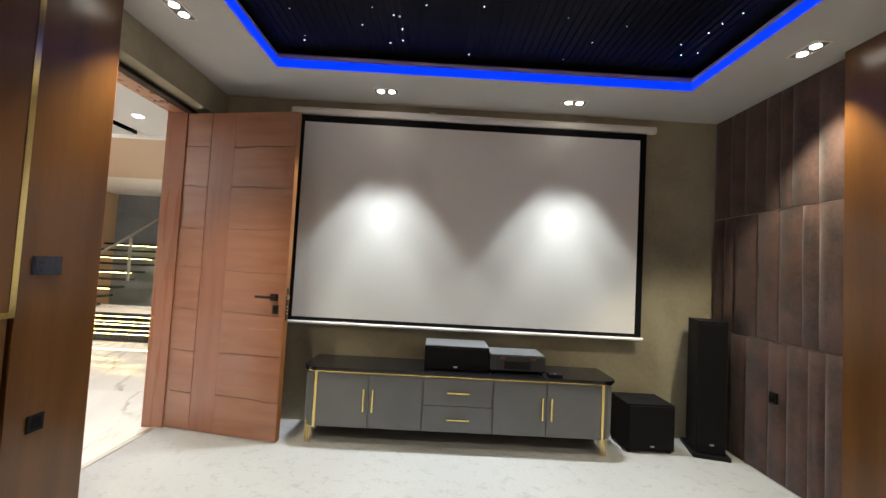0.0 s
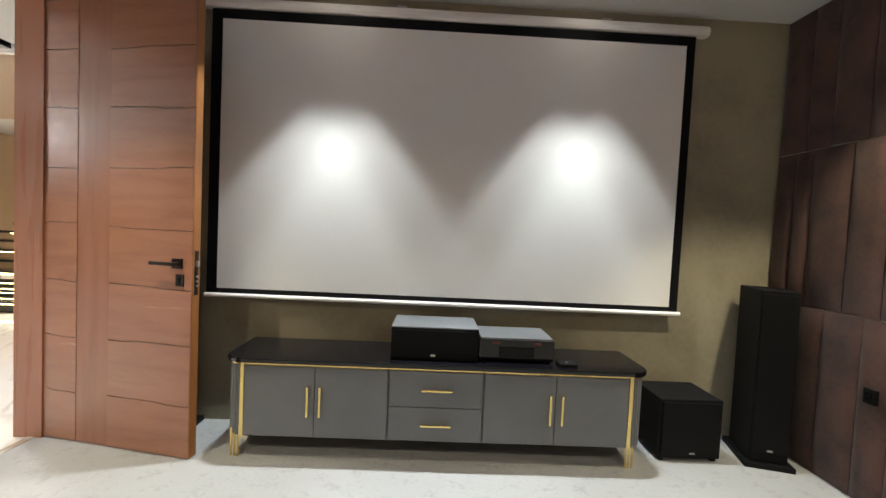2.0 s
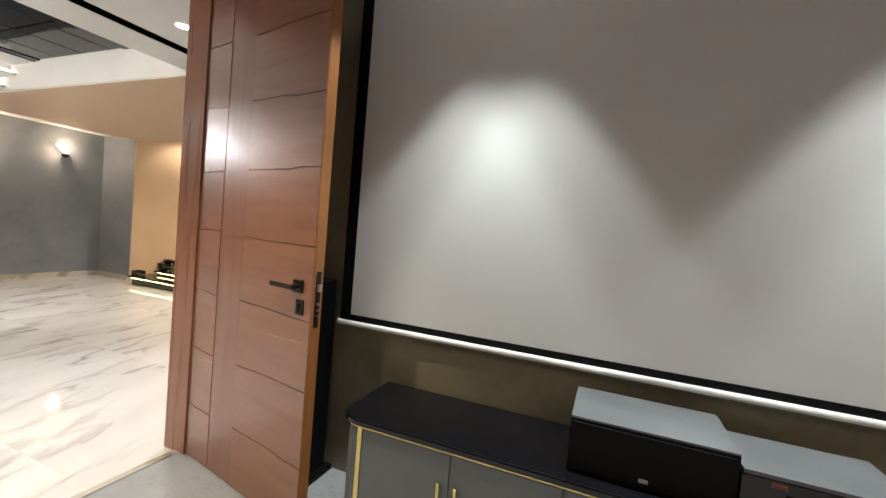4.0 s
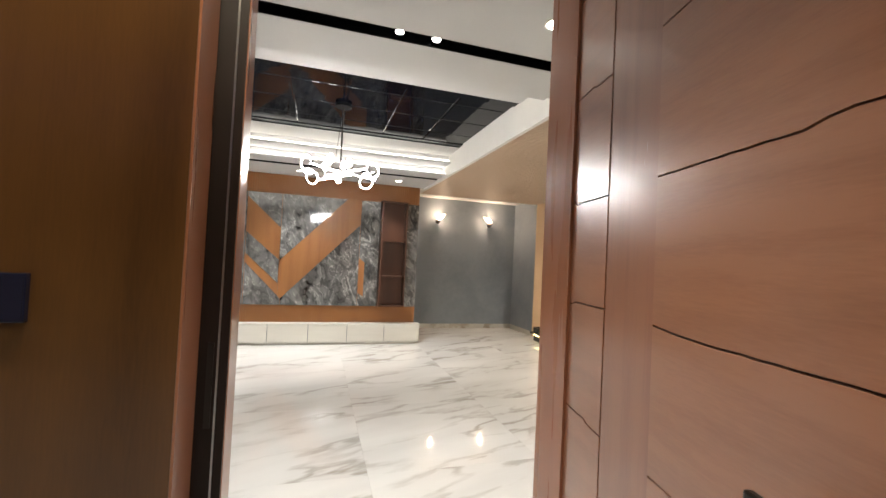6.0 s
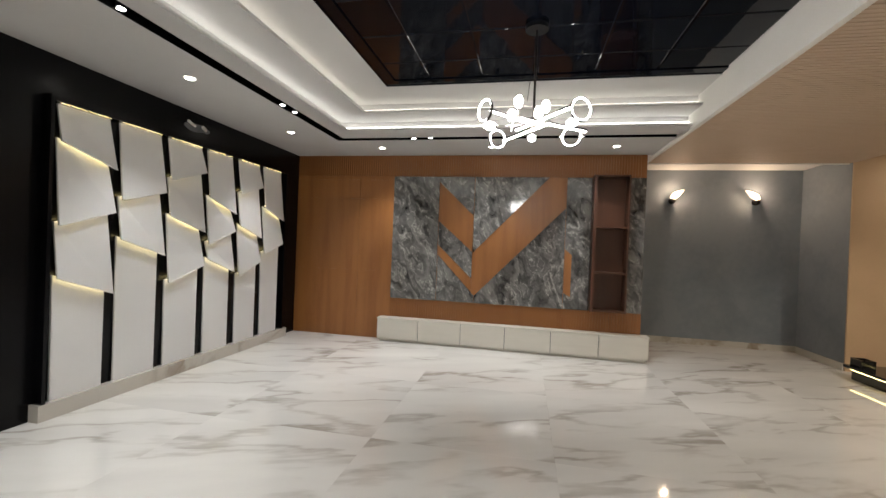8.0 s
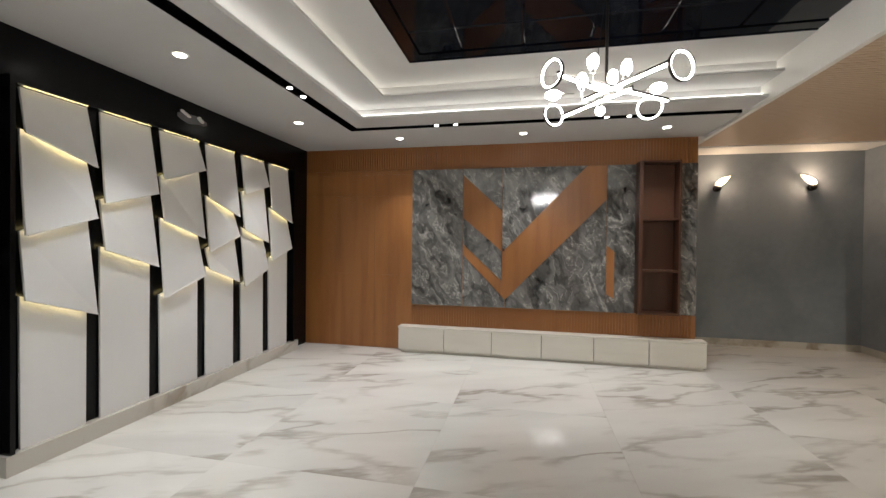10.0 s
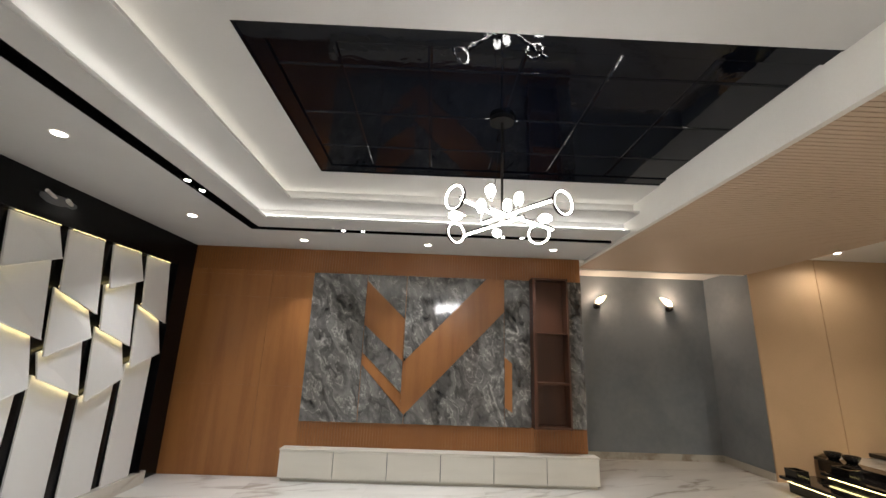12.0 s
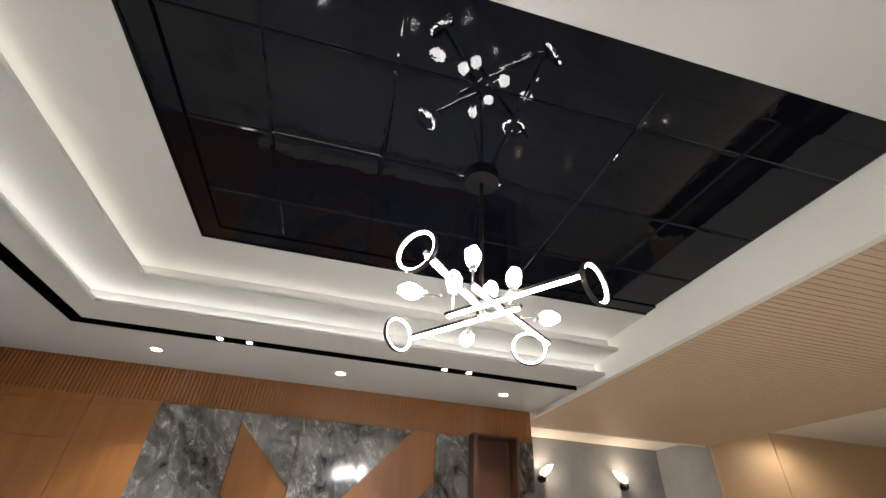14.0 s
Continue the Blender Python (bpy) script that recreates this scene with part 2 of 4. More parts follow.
def prism(bm, outline, z0, z1, axis="z"):
    """A flat outline of (a, b) pairs raised between two heights along an axis."""
    def put(a, b, h):
        return {"z": (a, b, h), "y": (a, h, b), "x": (h, a, b)}[axis]
    low = [bm.verts.new(put(a, b, z0)) for a, b in outline]
    high = [bm.verts.new(put(a, b, z1)) for a, b in outline]
    n = len(outline)
    bm.faces.new(low[::-1]), bm.faces.new(high)
    for i in range(n):
        bm.faces.new((low[i], low[(i + 1) % n], high[(i + 1) % n], high[i]))
    bmesh.ops.recalc_face_normals(bm, faces=bm.faces)


def rod(bm, a, b, r, r2=None, n=12):
    a, b = Vector(a), Vector(b)
    m = Matrix.Translation((a + b) / 2) @ (b - a).to_track_quat("Z", "Y").to_matrix().to_4x4()
    bmesh.ops.create_cone(bm, cap_ends=True, segments=n, radius1=r, radius2=r if r2 is None else r2, depth=(b - a).length, matrix=m)


def torus(bm, m, big, small, n=36, k=8):
    rings = []
    for i in range(n):
        a = 2 * math.pi * i / n
        rings.append([bm.verts.new(m @ Vector(((big + small * math.cos(2 * math.pi * j / k)) * math.cos(a), (big + small * math.cos(2 * math.pi * j / k)) * math.sin(a), small * math.sin(2 * math.pi * j / k)))) for j in range(k)])
    for i in range(n):
        for j in range(k):
            bm.faces.new((rings[i][j], rings[(i + 1) % n][j], rings[(i + 1) % n][(j + 1) % k], rings[i][(j + 1) % k]))


def mesh_of(name, bm, mat):
    me = bpy.data.meshes.new(name)
    bm.to_mesh(me)
    bm.free()
    me.materials.append(M[mat])
    return me


def part(name, bm, mat, parent=None, label=""):
    ob = new(name, mesh_of(name, bm, mat))
    if parent:
        ob.parent = parent
        ob.matrix_parent_inverse = parent.matrix_basis.inverted()
    if label:
        ob["label"] = label
    return ob


def block(name, mat, x0, x1, y0, y1, z0, z1, parent=None, label="", bevel=0.0):
    bm = bmesh.new()
    box(bm, x0, x1, y0, y1, z0, z1, bevel)
    return part(name, bm, mat, parent, label)


def blocks(name, mat, boxes, parent=None, label="", bevel=0.0):
    bm = bmesh.new()
    for b in boxes:
        box(bm, *b, bevel)
    return part(name, bm, mat, parent, label)


def thing(name, place, label, category, group=""):
    ob = new(name)
    ob.empty_display_size = 0.1
    ob.matrix_basis = Matrix.Translation(place)
    return tagged(ob, label, category, group)


def setting(ob, label, category="wall"):
    return tagged(ob, label, category, kind="structure")


def smooth(ob):
    for f in ob.data.polygons:
        f.use_smooth = True
    return ob


# ---------- the cinema: x -1.88 to 2.44, screen wall at y 3.5, ceiling 2.77 ----------
CZ = 2.77
setting(block("floor_cinema", "cinema_floor", -2.09, 2.6, -3.2, 3.65, -0.12, 0.0), "pale grey mottled carpet floor of the cinema room", "floor")
setting(block("wall_north", "cinema_wall", -1.95, 2.6, 3.5, 3.65, 0.0, 3.2), "grey-brown mottled textured plaster wall behind the screen")
setting(block("wall_east", "cinema_wall", 2.47, 2.65, -3.2, 3.5, 0.0, 3.2), "grey-brown cinema side wall under padded panels")
setting(block("wall_south", "dark_panel_wood", -2.3, 2.6, -3.4, -3.2, 0.0, 3.2), "dark wood rear wall of the cinema")
wall_w = setting(blocks("wall_west", "cinema_wall", [
    (-2.15, -1.88, -3.2, 2.13, 0, 3.2), (-2.15, -1.88, 3.30, 3.65, 0, 3.2), (-2.15, -1.88, 2.13, 3.30, 2.53, 3.2)]),
    "thick grey-brown wall between cinema and hall with a doorway")
RX0, RX1, RY0, RY1 = -1.225, 1.865, -2.2, 2.90
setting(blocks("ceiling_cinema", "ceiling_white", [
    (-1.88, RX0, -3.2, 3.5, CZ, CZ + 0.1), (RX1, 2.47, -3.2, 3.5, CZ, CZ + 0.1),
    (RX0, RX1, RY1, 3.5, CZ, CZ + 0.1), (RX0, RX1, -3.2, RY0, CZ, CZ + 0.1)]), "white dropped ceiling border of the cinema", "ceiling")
setting(blocks("ceiling_star", "black_matte", [
    (RX0 - 0.1, RX1 + 0.1, RY0 - 0.1, RY1 + 0.1, CZ + 0.16, CZ + 0.2),
    *[(RX0 + 0.03 + 0.05 * i, RX0 + 0.055 + 0.05 * i, RY0, RY1 - 0.02, CZ + 0.153, CZ + 0.16) for i in range(60)]]),
    "black starlight ceiling with fine slats", "ceiling")
led = thing("led_strip", (0, 0, CZ), "saturated blue light strip round the starlight ceiling", "light strip")
T = 0.012
for b in ((RX0, RX1, RY1 - T, RY1, CZ + 0.004, CZ + 0.06), (RX0, RX1, RY0, RY0 + T, CZ + 0.004, CZ + 0.06),
          (RX0, RX0 + T, RY0 + T, RY1 - T, CZ + 0.004, CZ + 0.06), (RX1 - T, RX1, RY0 + T, RY1 - T, CZ + 0.004, CZ + 0.06)):
    block("light_bar", "led_blue", *b, led)

# ---------- cinema: built-in trim ----------
panel_w = thing("wall_panel", (-1.88, 0, 0), "dark brown veneered wall panelling beside the cinema doorway with brass inlay", "wall panel")
block("board", "dark_panel_wood", -1.90, -1.80, 1.745, 2.175, 0.0, 2.77, panel_w)
block("board", "dark_panel_wood", -1.90, -1.80, -3.2, 1.715, 0.0, 2.77, panel_w)
blocks("inlay", "gold", [(-1.90, -1.797, 1.716, 1.744, 1.06, 2.77), (-1.90, -1.797, 1.62, 1.744, 1.035, 1.06), (-1.797, -1.792, 1.62, 1.65, 0.0, 1.035)], panel_w, "narrow stepped brass strip")
panel_e = thing("wall_panel", (2.47, 0, 0), "brown veneered panelling on the cinema side wall", "wall panel")
for y0, y1 in ((1.25, 2.27), (0.2, 1.244), (-0.9, 0.194), (-3.2, -0.906)):
    block("board", "dark_panel_wood", 2.40, 2.47, y0, y1, 0.0, 2.77, panel_e)

# padded fabric panels on the east wall
pads = thing("padded_wall", (2.47, 2.9, 0), "dark brown suede padded wall with stitched upright channels", "wall panel")
rows_z = ((0.004, 0.955), (0.962, 1.898), (1.906, 2.766))
seams = ((2.275, 2.44, 2.56, 2.72, 2.88, 3.10, 3.26, 3.498), (2.275, 2.49, 2.61, 2.80, 3.00, 3.24, 3.36, 3.498), (2.275, 2.50, 2.70, 2.80, 2.93, 3.14, 3.30, 3.498))
for (z0, z1), ys in zip(rows_z, seams):
    for y0, y1 in ((p + 0.002, q - 0.002) for p, q in zip(ys, ys[1:])):
        bm = bmesh.new()
        n, k = 9, 7
        grid = [[None] * (n + 1) for _ in range(k + 1)]
        for i in range(k + 1):
            for j in range(n + 1):
                a, b = i / k, j / n
                puff = (1 - (2 * a - 1) ** 4) * (1 - (2 * b - 1) ** 6)
                ripple = 0.006 * noise.noise((y0 * 5 + a * 2, z0 * 3 + b * 5, 1.3))
                grid[i][j] = bm.verts.new((2.462 - 0.020 * puff ** 0.6 + 1.6 * ripple * puff, y0 + a * (y1 - y0), z0 + b * (z1 - z0)))
        for i in range(k):
            for j in range(n):
                bm.faces.new((grid[i][j], grid[i][j + 1], grid[i + 1][j + 1], grid[i + 1][j]))
        bmesh.ops.recalc_face_normals(bm, faces=bm.faces)
        box(bm, 2.463, 2.47, y0, y1, z0, z1)
        smooth(part("pad", bm, "brown_suede", pads))

# ---------- doorway frame and leaf ----------
frame_ = setting(blocks("door_frame", "frame_wood", [
    (-2.19, -2.03, 3.195, 3.31, 0, 2.5), (-2.03, -1.88, 3.262, 3.30, 0, 2.5), (-2.069, -1.972, 2.12, 2.238, 0, 2.5),
    (-1.935, -1.802, 2.135, 2.18, 0, 2.5), (-2.19, -2.05, 2.232, 3.195, 2.49, 2.53)]), "brown wooden door frame with rebate", "door frame")
frame_.name = "trim_door"
block("gasket", "seal_dark", -1.9718, -1.935, 2.13, 2.165, 0, 2.49, frame_, "near-black rebate seal")
block("gasket", "seal_dark", -2.05, -1.99, 2.165, 3.262, 2.492, 2.52, frame_)
block("gasket", "seal_dark", -1.9718, -1.964, 2.1655, 2.236, 0, 2.49, frame_)
block("strip", "steel", -1.9638, -1.961, 2.213, 2.217, 0, 2.49, frame_, "thin bright metal strip")
block("strike_plate", "dark_metal", -1.9638, -1.962, 2.192, 2.206, 0.95, 1.15, frame_, "worn steel strike plate")

LEAF = Matrix.Translation((-2.065, 3.216, 0)) @ Matrix.Rotation(math.atan2(3.017 - 3.216, -1.085 + 2.065), 4, "Z")
door = new("door_1")
door.matrix_basis = LEAF
setting(door, "open reddish-brown wooden door leaf with rough horizontal grooves", "door")


def leaf_part(name, bm, mat, label=""):
    ob = new(name, mesh_of(name, bm, mat))
    ob.parent = door
    if label:
        ob["label"] = label
    return ob


W, TH, HT = 1.0, 0.045, 2.488
bm = bmesh.new()
box(bm, 0, W, 0.006, TH, 0.008, HT)
leaf_part("core", bm, "shelf_wood")
bm = bmesh.new()
box(bm, W, W + 0.003, 0.0, TH + 0.004, 0.008, HT)
leaf_part("edge_band", bm, "tv_wood", "orange-brown edge band")
bm = bmesh.new()
box(bm, 0, W, TH, TH + 0.004, 0.008, HT)
leaf_part("back_board", bm, "door_wood")
cuts = [0.008, 0.297, 0.614, 0.932, 1.25, 1.57, 1.90, 2.21, HT]


def ragged(u0, u1, z, seed):
    """A groove that runs level, then jumps a little with a splintered step."""
    rnd = random.Random(seed)
    out, off = [], 0.0
    n = 16
    jump = rnd.randrange(2, 13)
    lift = rnd.choice((-1, 1)) * 0.008
    for i in range(n + 1):
        if i in (jump, jump + 1):
            off += lift / 2
        chip = 0.0035 if abs(i - jump) < 2 else 0.0009
        out.append((u0 + (u1 - u0) * i / n, z + off + rnd.uniform(-chip, chip)))
    return out


for u0, u1, key in ((0.0, 0.262, 1), (0.478, W, 2)):
    lines = [ragged(u0, u1, z, key * 50 + i) if 0 < i < len(cuts) - 1 else [(u0, z), (u1, z)] for i, z in enumerate(cuts)]
    for i in range(len(cuts) - 1):
        lo = [(u, z + (0.0022 if i else 0)) for u, z in lines[i]]
        hi = [(u, z - (0.0022 if i < len(cuts) - 2 else 0)) for u, z in lines[i + 1]]
        bm = bmesh.new()
        prism(bm, lo + hi[::-1], -0.004, 0.006, "y")
        leaf_part("board", bm, "door_wood")
bm = bmesh.new()
box(bm, 0.264, 0.476, -0.002, 0.006, 0.008, HT)
leaf_part("upright_band", bm, "door_wood_upright", "darker upright-grain band")
bm = bmesh.new()
box(bm, 0.885, 0.945, -0.016, -0.004, 1.04, 1.095, 0.003)
rod(bm, (0.925, -0.016, 1.068), (0.925, -0.055, 1.068), 0.011)
handle = leaf_part("handle", bm, "dark_metal", "dark bronze lever handle")
bm = bmesh.new()
box(bm, 0.79, 0.94, -0.066, -0.052, 1.058, 1.078, 0.004)
ob = new("lever", mesh_of("lever", bm, "dark_metal"))
ob.parent = handle
bm = bmesh.new()
box(bm, 0.905, 0.955, -0.010, -0.004, 0.945, 1.01, 0.003)
lock = leaf_part("lock_plate", bm, "dark_metal", "square bronze key plate")
bm = bmesh.new()
rod(bm, (0.93, -0.013, 0.985), (0.93, -0.009, 0.985), 0.009)
box(bm, 0.927, 0.933, -0.0125, -0.009, 0.958, 0.98)
ob = new("keyhole", mesh_of("keyhole", bm, "black_matte"))
ob.parent = lock
bm = bmesh.new()
box(bm, W + 0.003, W + 0.0055, 0.012, 0.036, 0.90, 1.14)
latch = leaf_part("latch_plate", bm, "dark_metal", "steel lock faceplate")
bm = bmesh.new()
box(bm, W + 0.0055, W + 0.018, 0.016, 0.031, 1.055, 1.085)
for i in range(3):
    rod(bm, (W + 0.0055, 0.024, 0.95 + 0.025 * i), (W + 0.012, 0.024, 0.95 + 0.025 * i), 0.006)
ob = new("bolt", mesh_of("bolt", bm, "steel"))
ob.parent = latch
for z in (0.25, 1.25, 2.25):
    bm = bmesh.new()
    rod(bm, (-0.006, 0.0, z - 0.05), (-0.006, 0.0, z + 0.05), 0.007)
    leaf_part("hinge", bm, "dark_metal")

setting(block("threshold", "skirting_marble", -2.11, -2.07, 2.232, 3.195, 0.001, 0.005), "thin joint strip between carpet and marble", "trim")

switch = thing("light_switch", (-1.80, 1.858, 1.26), "dark blue-black glass switch plate on the wood panel", "switch")
block("plate", "switch_glass", -1.80, -1.788, 1.799, 1.939, 1.222, 1.309, switch, bevel=0.002)
blocks("button", "switch_glass", [(-1.788, -1.786, 1.805 + 0.033 * i, 1.8365 + 0.033 * i, 1.229, 1.302) for i in range(4)], switch)
sock = thing("wall_socket", (2.42, 2.765, 0.58), "small black socket set in the padded wall", "socket")
block("plate", "black_matte", 2.40, 2.42, 2.735, 2.795, 0.545, 0.62, sock, bevel=0.003)
block("insert", "black_gloss", 2.396, 2.40, 2.75, 2.78, 0.565, 0.60, sock)

low_sock = thing("wall_socket", (-1.80, 1.89, 0.53), "small dark socket low on the wood panel beside the doorway", "socket")
block("plate", "black_matte", -1.80, -1.79, 1.845, 1.925, 0.492, 0.572, low_sock, bevel=0.003)
block("insert", "black_gloss", -1.79, -1.788, 1.863, 1.907, 0.510, 0.554, low_sock)

# ---------- hall: shell ----------
HZ = 2.53
floor_hall = setting(block("floor_hall", "skirting_marble", -9.1, -2.09, -1.0, 11.4, -0.12, -0.002), "polished cream marble tile floor with grey-brown veins", "floor")
setting(block("wall_tv", "tv_wood", -7.95, -7.53, -0.9, 3.99, 0, 3.0), "orange-brown wood clad feature wall behind the media unit")
setting(block("wall_black", "black_paint", -7.9, -3.89, -1.0, -0.69, 0, 3.0), "glossy black painted wall behind the lit white panels")
setting(block("wall_hall_south", "white_paint", -3.89, -2.15, -1.0, -0.69, 0, 3.0), "plain off-white hall wall")
setting(block("baseboard_south", "skirting_marble", -3.885, -2.17, -0.69, -0.676, 0.0, 0.1), "cream marble skirting", "baseboard")
setting(block("wall_slate", "slate", -9.0, -8.81, 3.85, 6.5, 0, 3.0), "blue-grey textured plaster wall of the alcove")
setting(block("wall_alcove", "slate", -8.81, -7.95, 3.85, 3.97, 0, 3.0), "blue-grey return wall behind the feature wall")
setting(block("wall_slate_side", "slate", -8.81, -7.905, 6.38, 6.5, 0, 3.0), "blue-grey textured plaster side wall of the alcove")
setting(blocks("baseboard_slate", "skirting_marble", [(-8.81, -8.797, 3.97, 6.38, 0, 0.09), (-8.797, -7.905, 6.367, 6.38, 0, 0.09)]), "cream marble skirting round the alcove", "baseboard")
setting(blocks("wall_beige", "beige", [(-8.05, -7.885, 6.384, 7.30, 0, 3.4), (-8.05, -7.885, 7.312, 10.1, 0, 3.4), (-8.05, -7.895, 7.30, 7.312, 0, 3.4)]), "warm beige painted wall beside the stairs with an upright joint")
# This far wall stands in shade; the slate colour carries that darkness.
setting(block("wall_hall_north", "slate", -8.05, -2.17, 10.1, 10.25, 0, 3.4), "wall behind the stairs, its shade put into a grey colour")
setting(blocks("wall_hall_east", "white_paint", [
    (-2.17, -2.15, -0.9, 2.115, 0, 3.0), (-2.17, -2.15, 3.315, 10.1, 0, 3.0), (-2.17, -2.15, 2.115, 3.315, 2.535, 3.0)]), "off-white painted hall wall around the cinema door")

# tray ceiling: border, black slot, two lit coves, black glass field
XS = [-6.725, -6.61, -6.30, -6.09, -5.74]   # slot, cove, cove, field on the west
XE = [-2.95, -3.065, -3.42, -3.73, -4.14]  # the same on the east
YS = [0.295, 0.41, 0.60, 0.885, 1.24]        # and on the south
YN, Z1, Z2, Z3 = 4.05, 2.65, 2.768, 2.775


def ring3(a, b, z0, z1):
    """Boxes round three sides of the tray between outlines a and b of (west, east, south)."""
    return [(a[0], b[0], a[2], YN, z0, z1), (b[1], a[1], a[2], YN, z0, z1), (b[0], b[1], a[2], b[2], z0, z1)]


out = [(XS[i], XE[i], YS[i]) for i in range(5)]
wall_line = (-7.53, -2.17, -0.69)
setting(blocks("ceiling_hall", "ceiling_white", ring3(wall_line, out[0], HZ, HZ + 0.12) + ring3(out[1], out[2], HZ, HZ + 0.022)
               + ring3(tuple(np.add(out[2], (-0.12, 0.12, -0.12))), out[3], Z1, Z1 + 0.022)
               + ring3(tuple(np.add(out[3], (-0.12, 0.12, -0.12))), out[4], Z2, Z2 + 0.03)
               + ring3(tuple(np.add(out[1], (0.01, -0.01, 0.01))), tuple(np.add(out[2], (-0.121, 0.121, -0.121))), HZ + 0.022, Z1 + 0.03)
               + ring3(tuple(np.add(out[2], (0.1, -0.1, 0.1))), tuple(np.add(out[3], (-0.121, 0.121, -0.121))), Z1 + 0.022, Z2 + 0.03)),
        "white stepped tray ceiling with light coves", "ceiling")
setting(blocks("ceiling_slot", "black_paint", ring3(out[0], out[1], HZ + 0.05, HZ + 0.13) + ring3(out[0], tuple(np.add(out[0], (0.006, -0.006, 0.006))), HZ + 0.002, HZ + 0.05)
               + ring3(tuple(np.add(out[1], (-0.006, 0.006, -0.006))), out[1], HZ + 0.002, HZ + 0.05)), "black recessed lighting slot round the tray ceiling", "ceiling")
# Ceiling paint in reality; the lighter copy stands for light falling on it.
setting(blocks("ceiling_fascia", "white_paint", [(-7.53, -2.17, 4.05, 4.09, 2.50, 3.05), (-7.98, -7.53, 3.99, 4.09, 2.50, 3.05)]), "white upright step between tray ceiling and brown soffit, lightened as if lit", "ceiling")
for i, (z, warm) in enumerate(((HZ + 0.022, "led_white"), (Z1 + 0.022, "led_cove"))):
    o = out[2 + i]
    strip = thing("led_strip", (-4.9, 2, z), "hidden warm-white light strip in the ceiling cove", "light strip", "cove light strips")
    inner, outer_ = tuple(np.add(o, (-0.095, 0.095, -0.095))), tuple(np.add(o, (-0.108, 0.108, -0.108)))
    for b in ring3(outer_, inner, z + 0.022, z + 0.034):
        block("light_bar", warm, *b, strip)

# black glass field with a raised black border and separate panes
rim = ring3(out[4], tuple(np.add(out[4], (0.012, -0.012, 0.012))), Z2 + 0.002, Z3 + 0.03)
border = ring3(tuple(np.add(out[4], (0.012, -0.012, 0.012))), tuple(np.add(out[4], (0.11, -0.11, 0.11))), Z3, Z3 + 0.03)
setting(blocks("ceiling_border", "black_glass", rim + border), "black border round the glass ceiling field", "ceiling")
bm = bmesh.new()
gx = [XS[4] + 0.11, -5.30, -4.87, -4.43, XE[4] - 0.11]
gy = [YS[4] + 0.11, 1.68, 2.14, 2.605, 3.07, 3.54, YN - 0.002]
for i in range(4):
    for j in range(6):
        rnd = random.Random(i * 10 + j)
        tilt = (rnd.uniform(-0.003, 0.003), rnd.uniform(-0.003, 0.003))
        x0, x1, y0, y1 = gx[i] + 0.001, gx[i + 1] - 0.001, gy[j] + 0.001, gy[j + 1] - 0.001
        cx, cy = (x0 + x1) / 2, (y0 + y1) / 2
        e = 0.011
        lo = [bm.verts.new((x, y, Z3 + 0.008 + (x - cx) * tilt[0] + (y - cy) * tilt[1])) for x, y in ((x0 + e, y0 + e), (x1 - e, y0 + e), (x1 - e, y1 - e), (x0 + e, y1 - e))]
        hi = [bm.verts.new((x, y, Z3 + 0.0125)) for x, y in ((x0, y0), (x1, y0), (x1, y1), (x0, y1))]
        bm.faces.new(lo[::-1])
        for q in range(4):
            bm.faces.new((lo[q], lo[(q + 1) % 4], hi[(q + 1) % 4], hi[q]))
bmesh.ops.recalc_face_normals(bm, faces=bm.faces)
box(bm, gx[0], gx[-1], gy[0], gy[-1], Z3 + 0.013, Z3 + 0.03)
setting(part("ceiling_glass", bm, "black_glass"), "black mirror glass panes with bevelled joints in the ceiling", "ceiling")

# ribbed soffit
bm = bmesh.new()
box(bm, -7.95, -2.17, 4.09, 6.40, 2.512, 2.7)
x = -7.93
while x < -2.2:
    box(bm, x, x + 0.024, 4.092, 6.40, 2.508, 2.512)
    x += 0.04
setting(part("ceiling_soffit", bm, "soffit_brown"), "light brown ribbed soffit between hall and stairs", "ceiling")
setting(blocks("ceiling_alcove", "white_paint", [(-8.81, -7.98, 3.97, 6.38, 2.585, 2.7), (-7.98, -7.95, 4.09, 6.4, 2.50, 2.7)]), "off-white alcove ceiling with a light edge", "ceiling")
setting(block("ceiling_stairs", "white_paint", -8.05, -2.17, 6.40, 10.1, 2.74, 2.9), "off-white ceiling over the stairs", "ceiling")

# polished floor tiles
tile_mesh = None
for i in range(5):
    for j in range(9):
        x0, y0 = -8.30 + 1.2 * i, -0.80 + 1.2 * j
        if y0 > 9.0:
            continue
        if tile_mesh is None:
            bm = bmesh.new()
            box(bm, -0.5997, 0.5997, -0.5997, 0.5997, -0.01, 0.0, 0.0003)
            tile_mesh = mesh_of("tile", bm, "hall_marble")
        ob = new("tile", tile_mesh)
        ob.parent = floor_hall
        ob.location = (x0 + 0.6, y0 + 0.6, 0)
for i, (x0, x1) in enumerate(((-8.81, -8.301), (-2.299, -2.091))):
    bm = bmesh.new()
    box(bm, x0, x1, -0.8, 10.1, -0.01, 0.0)
    part("edge_tile", bm, "hall_marble", floor_hall)

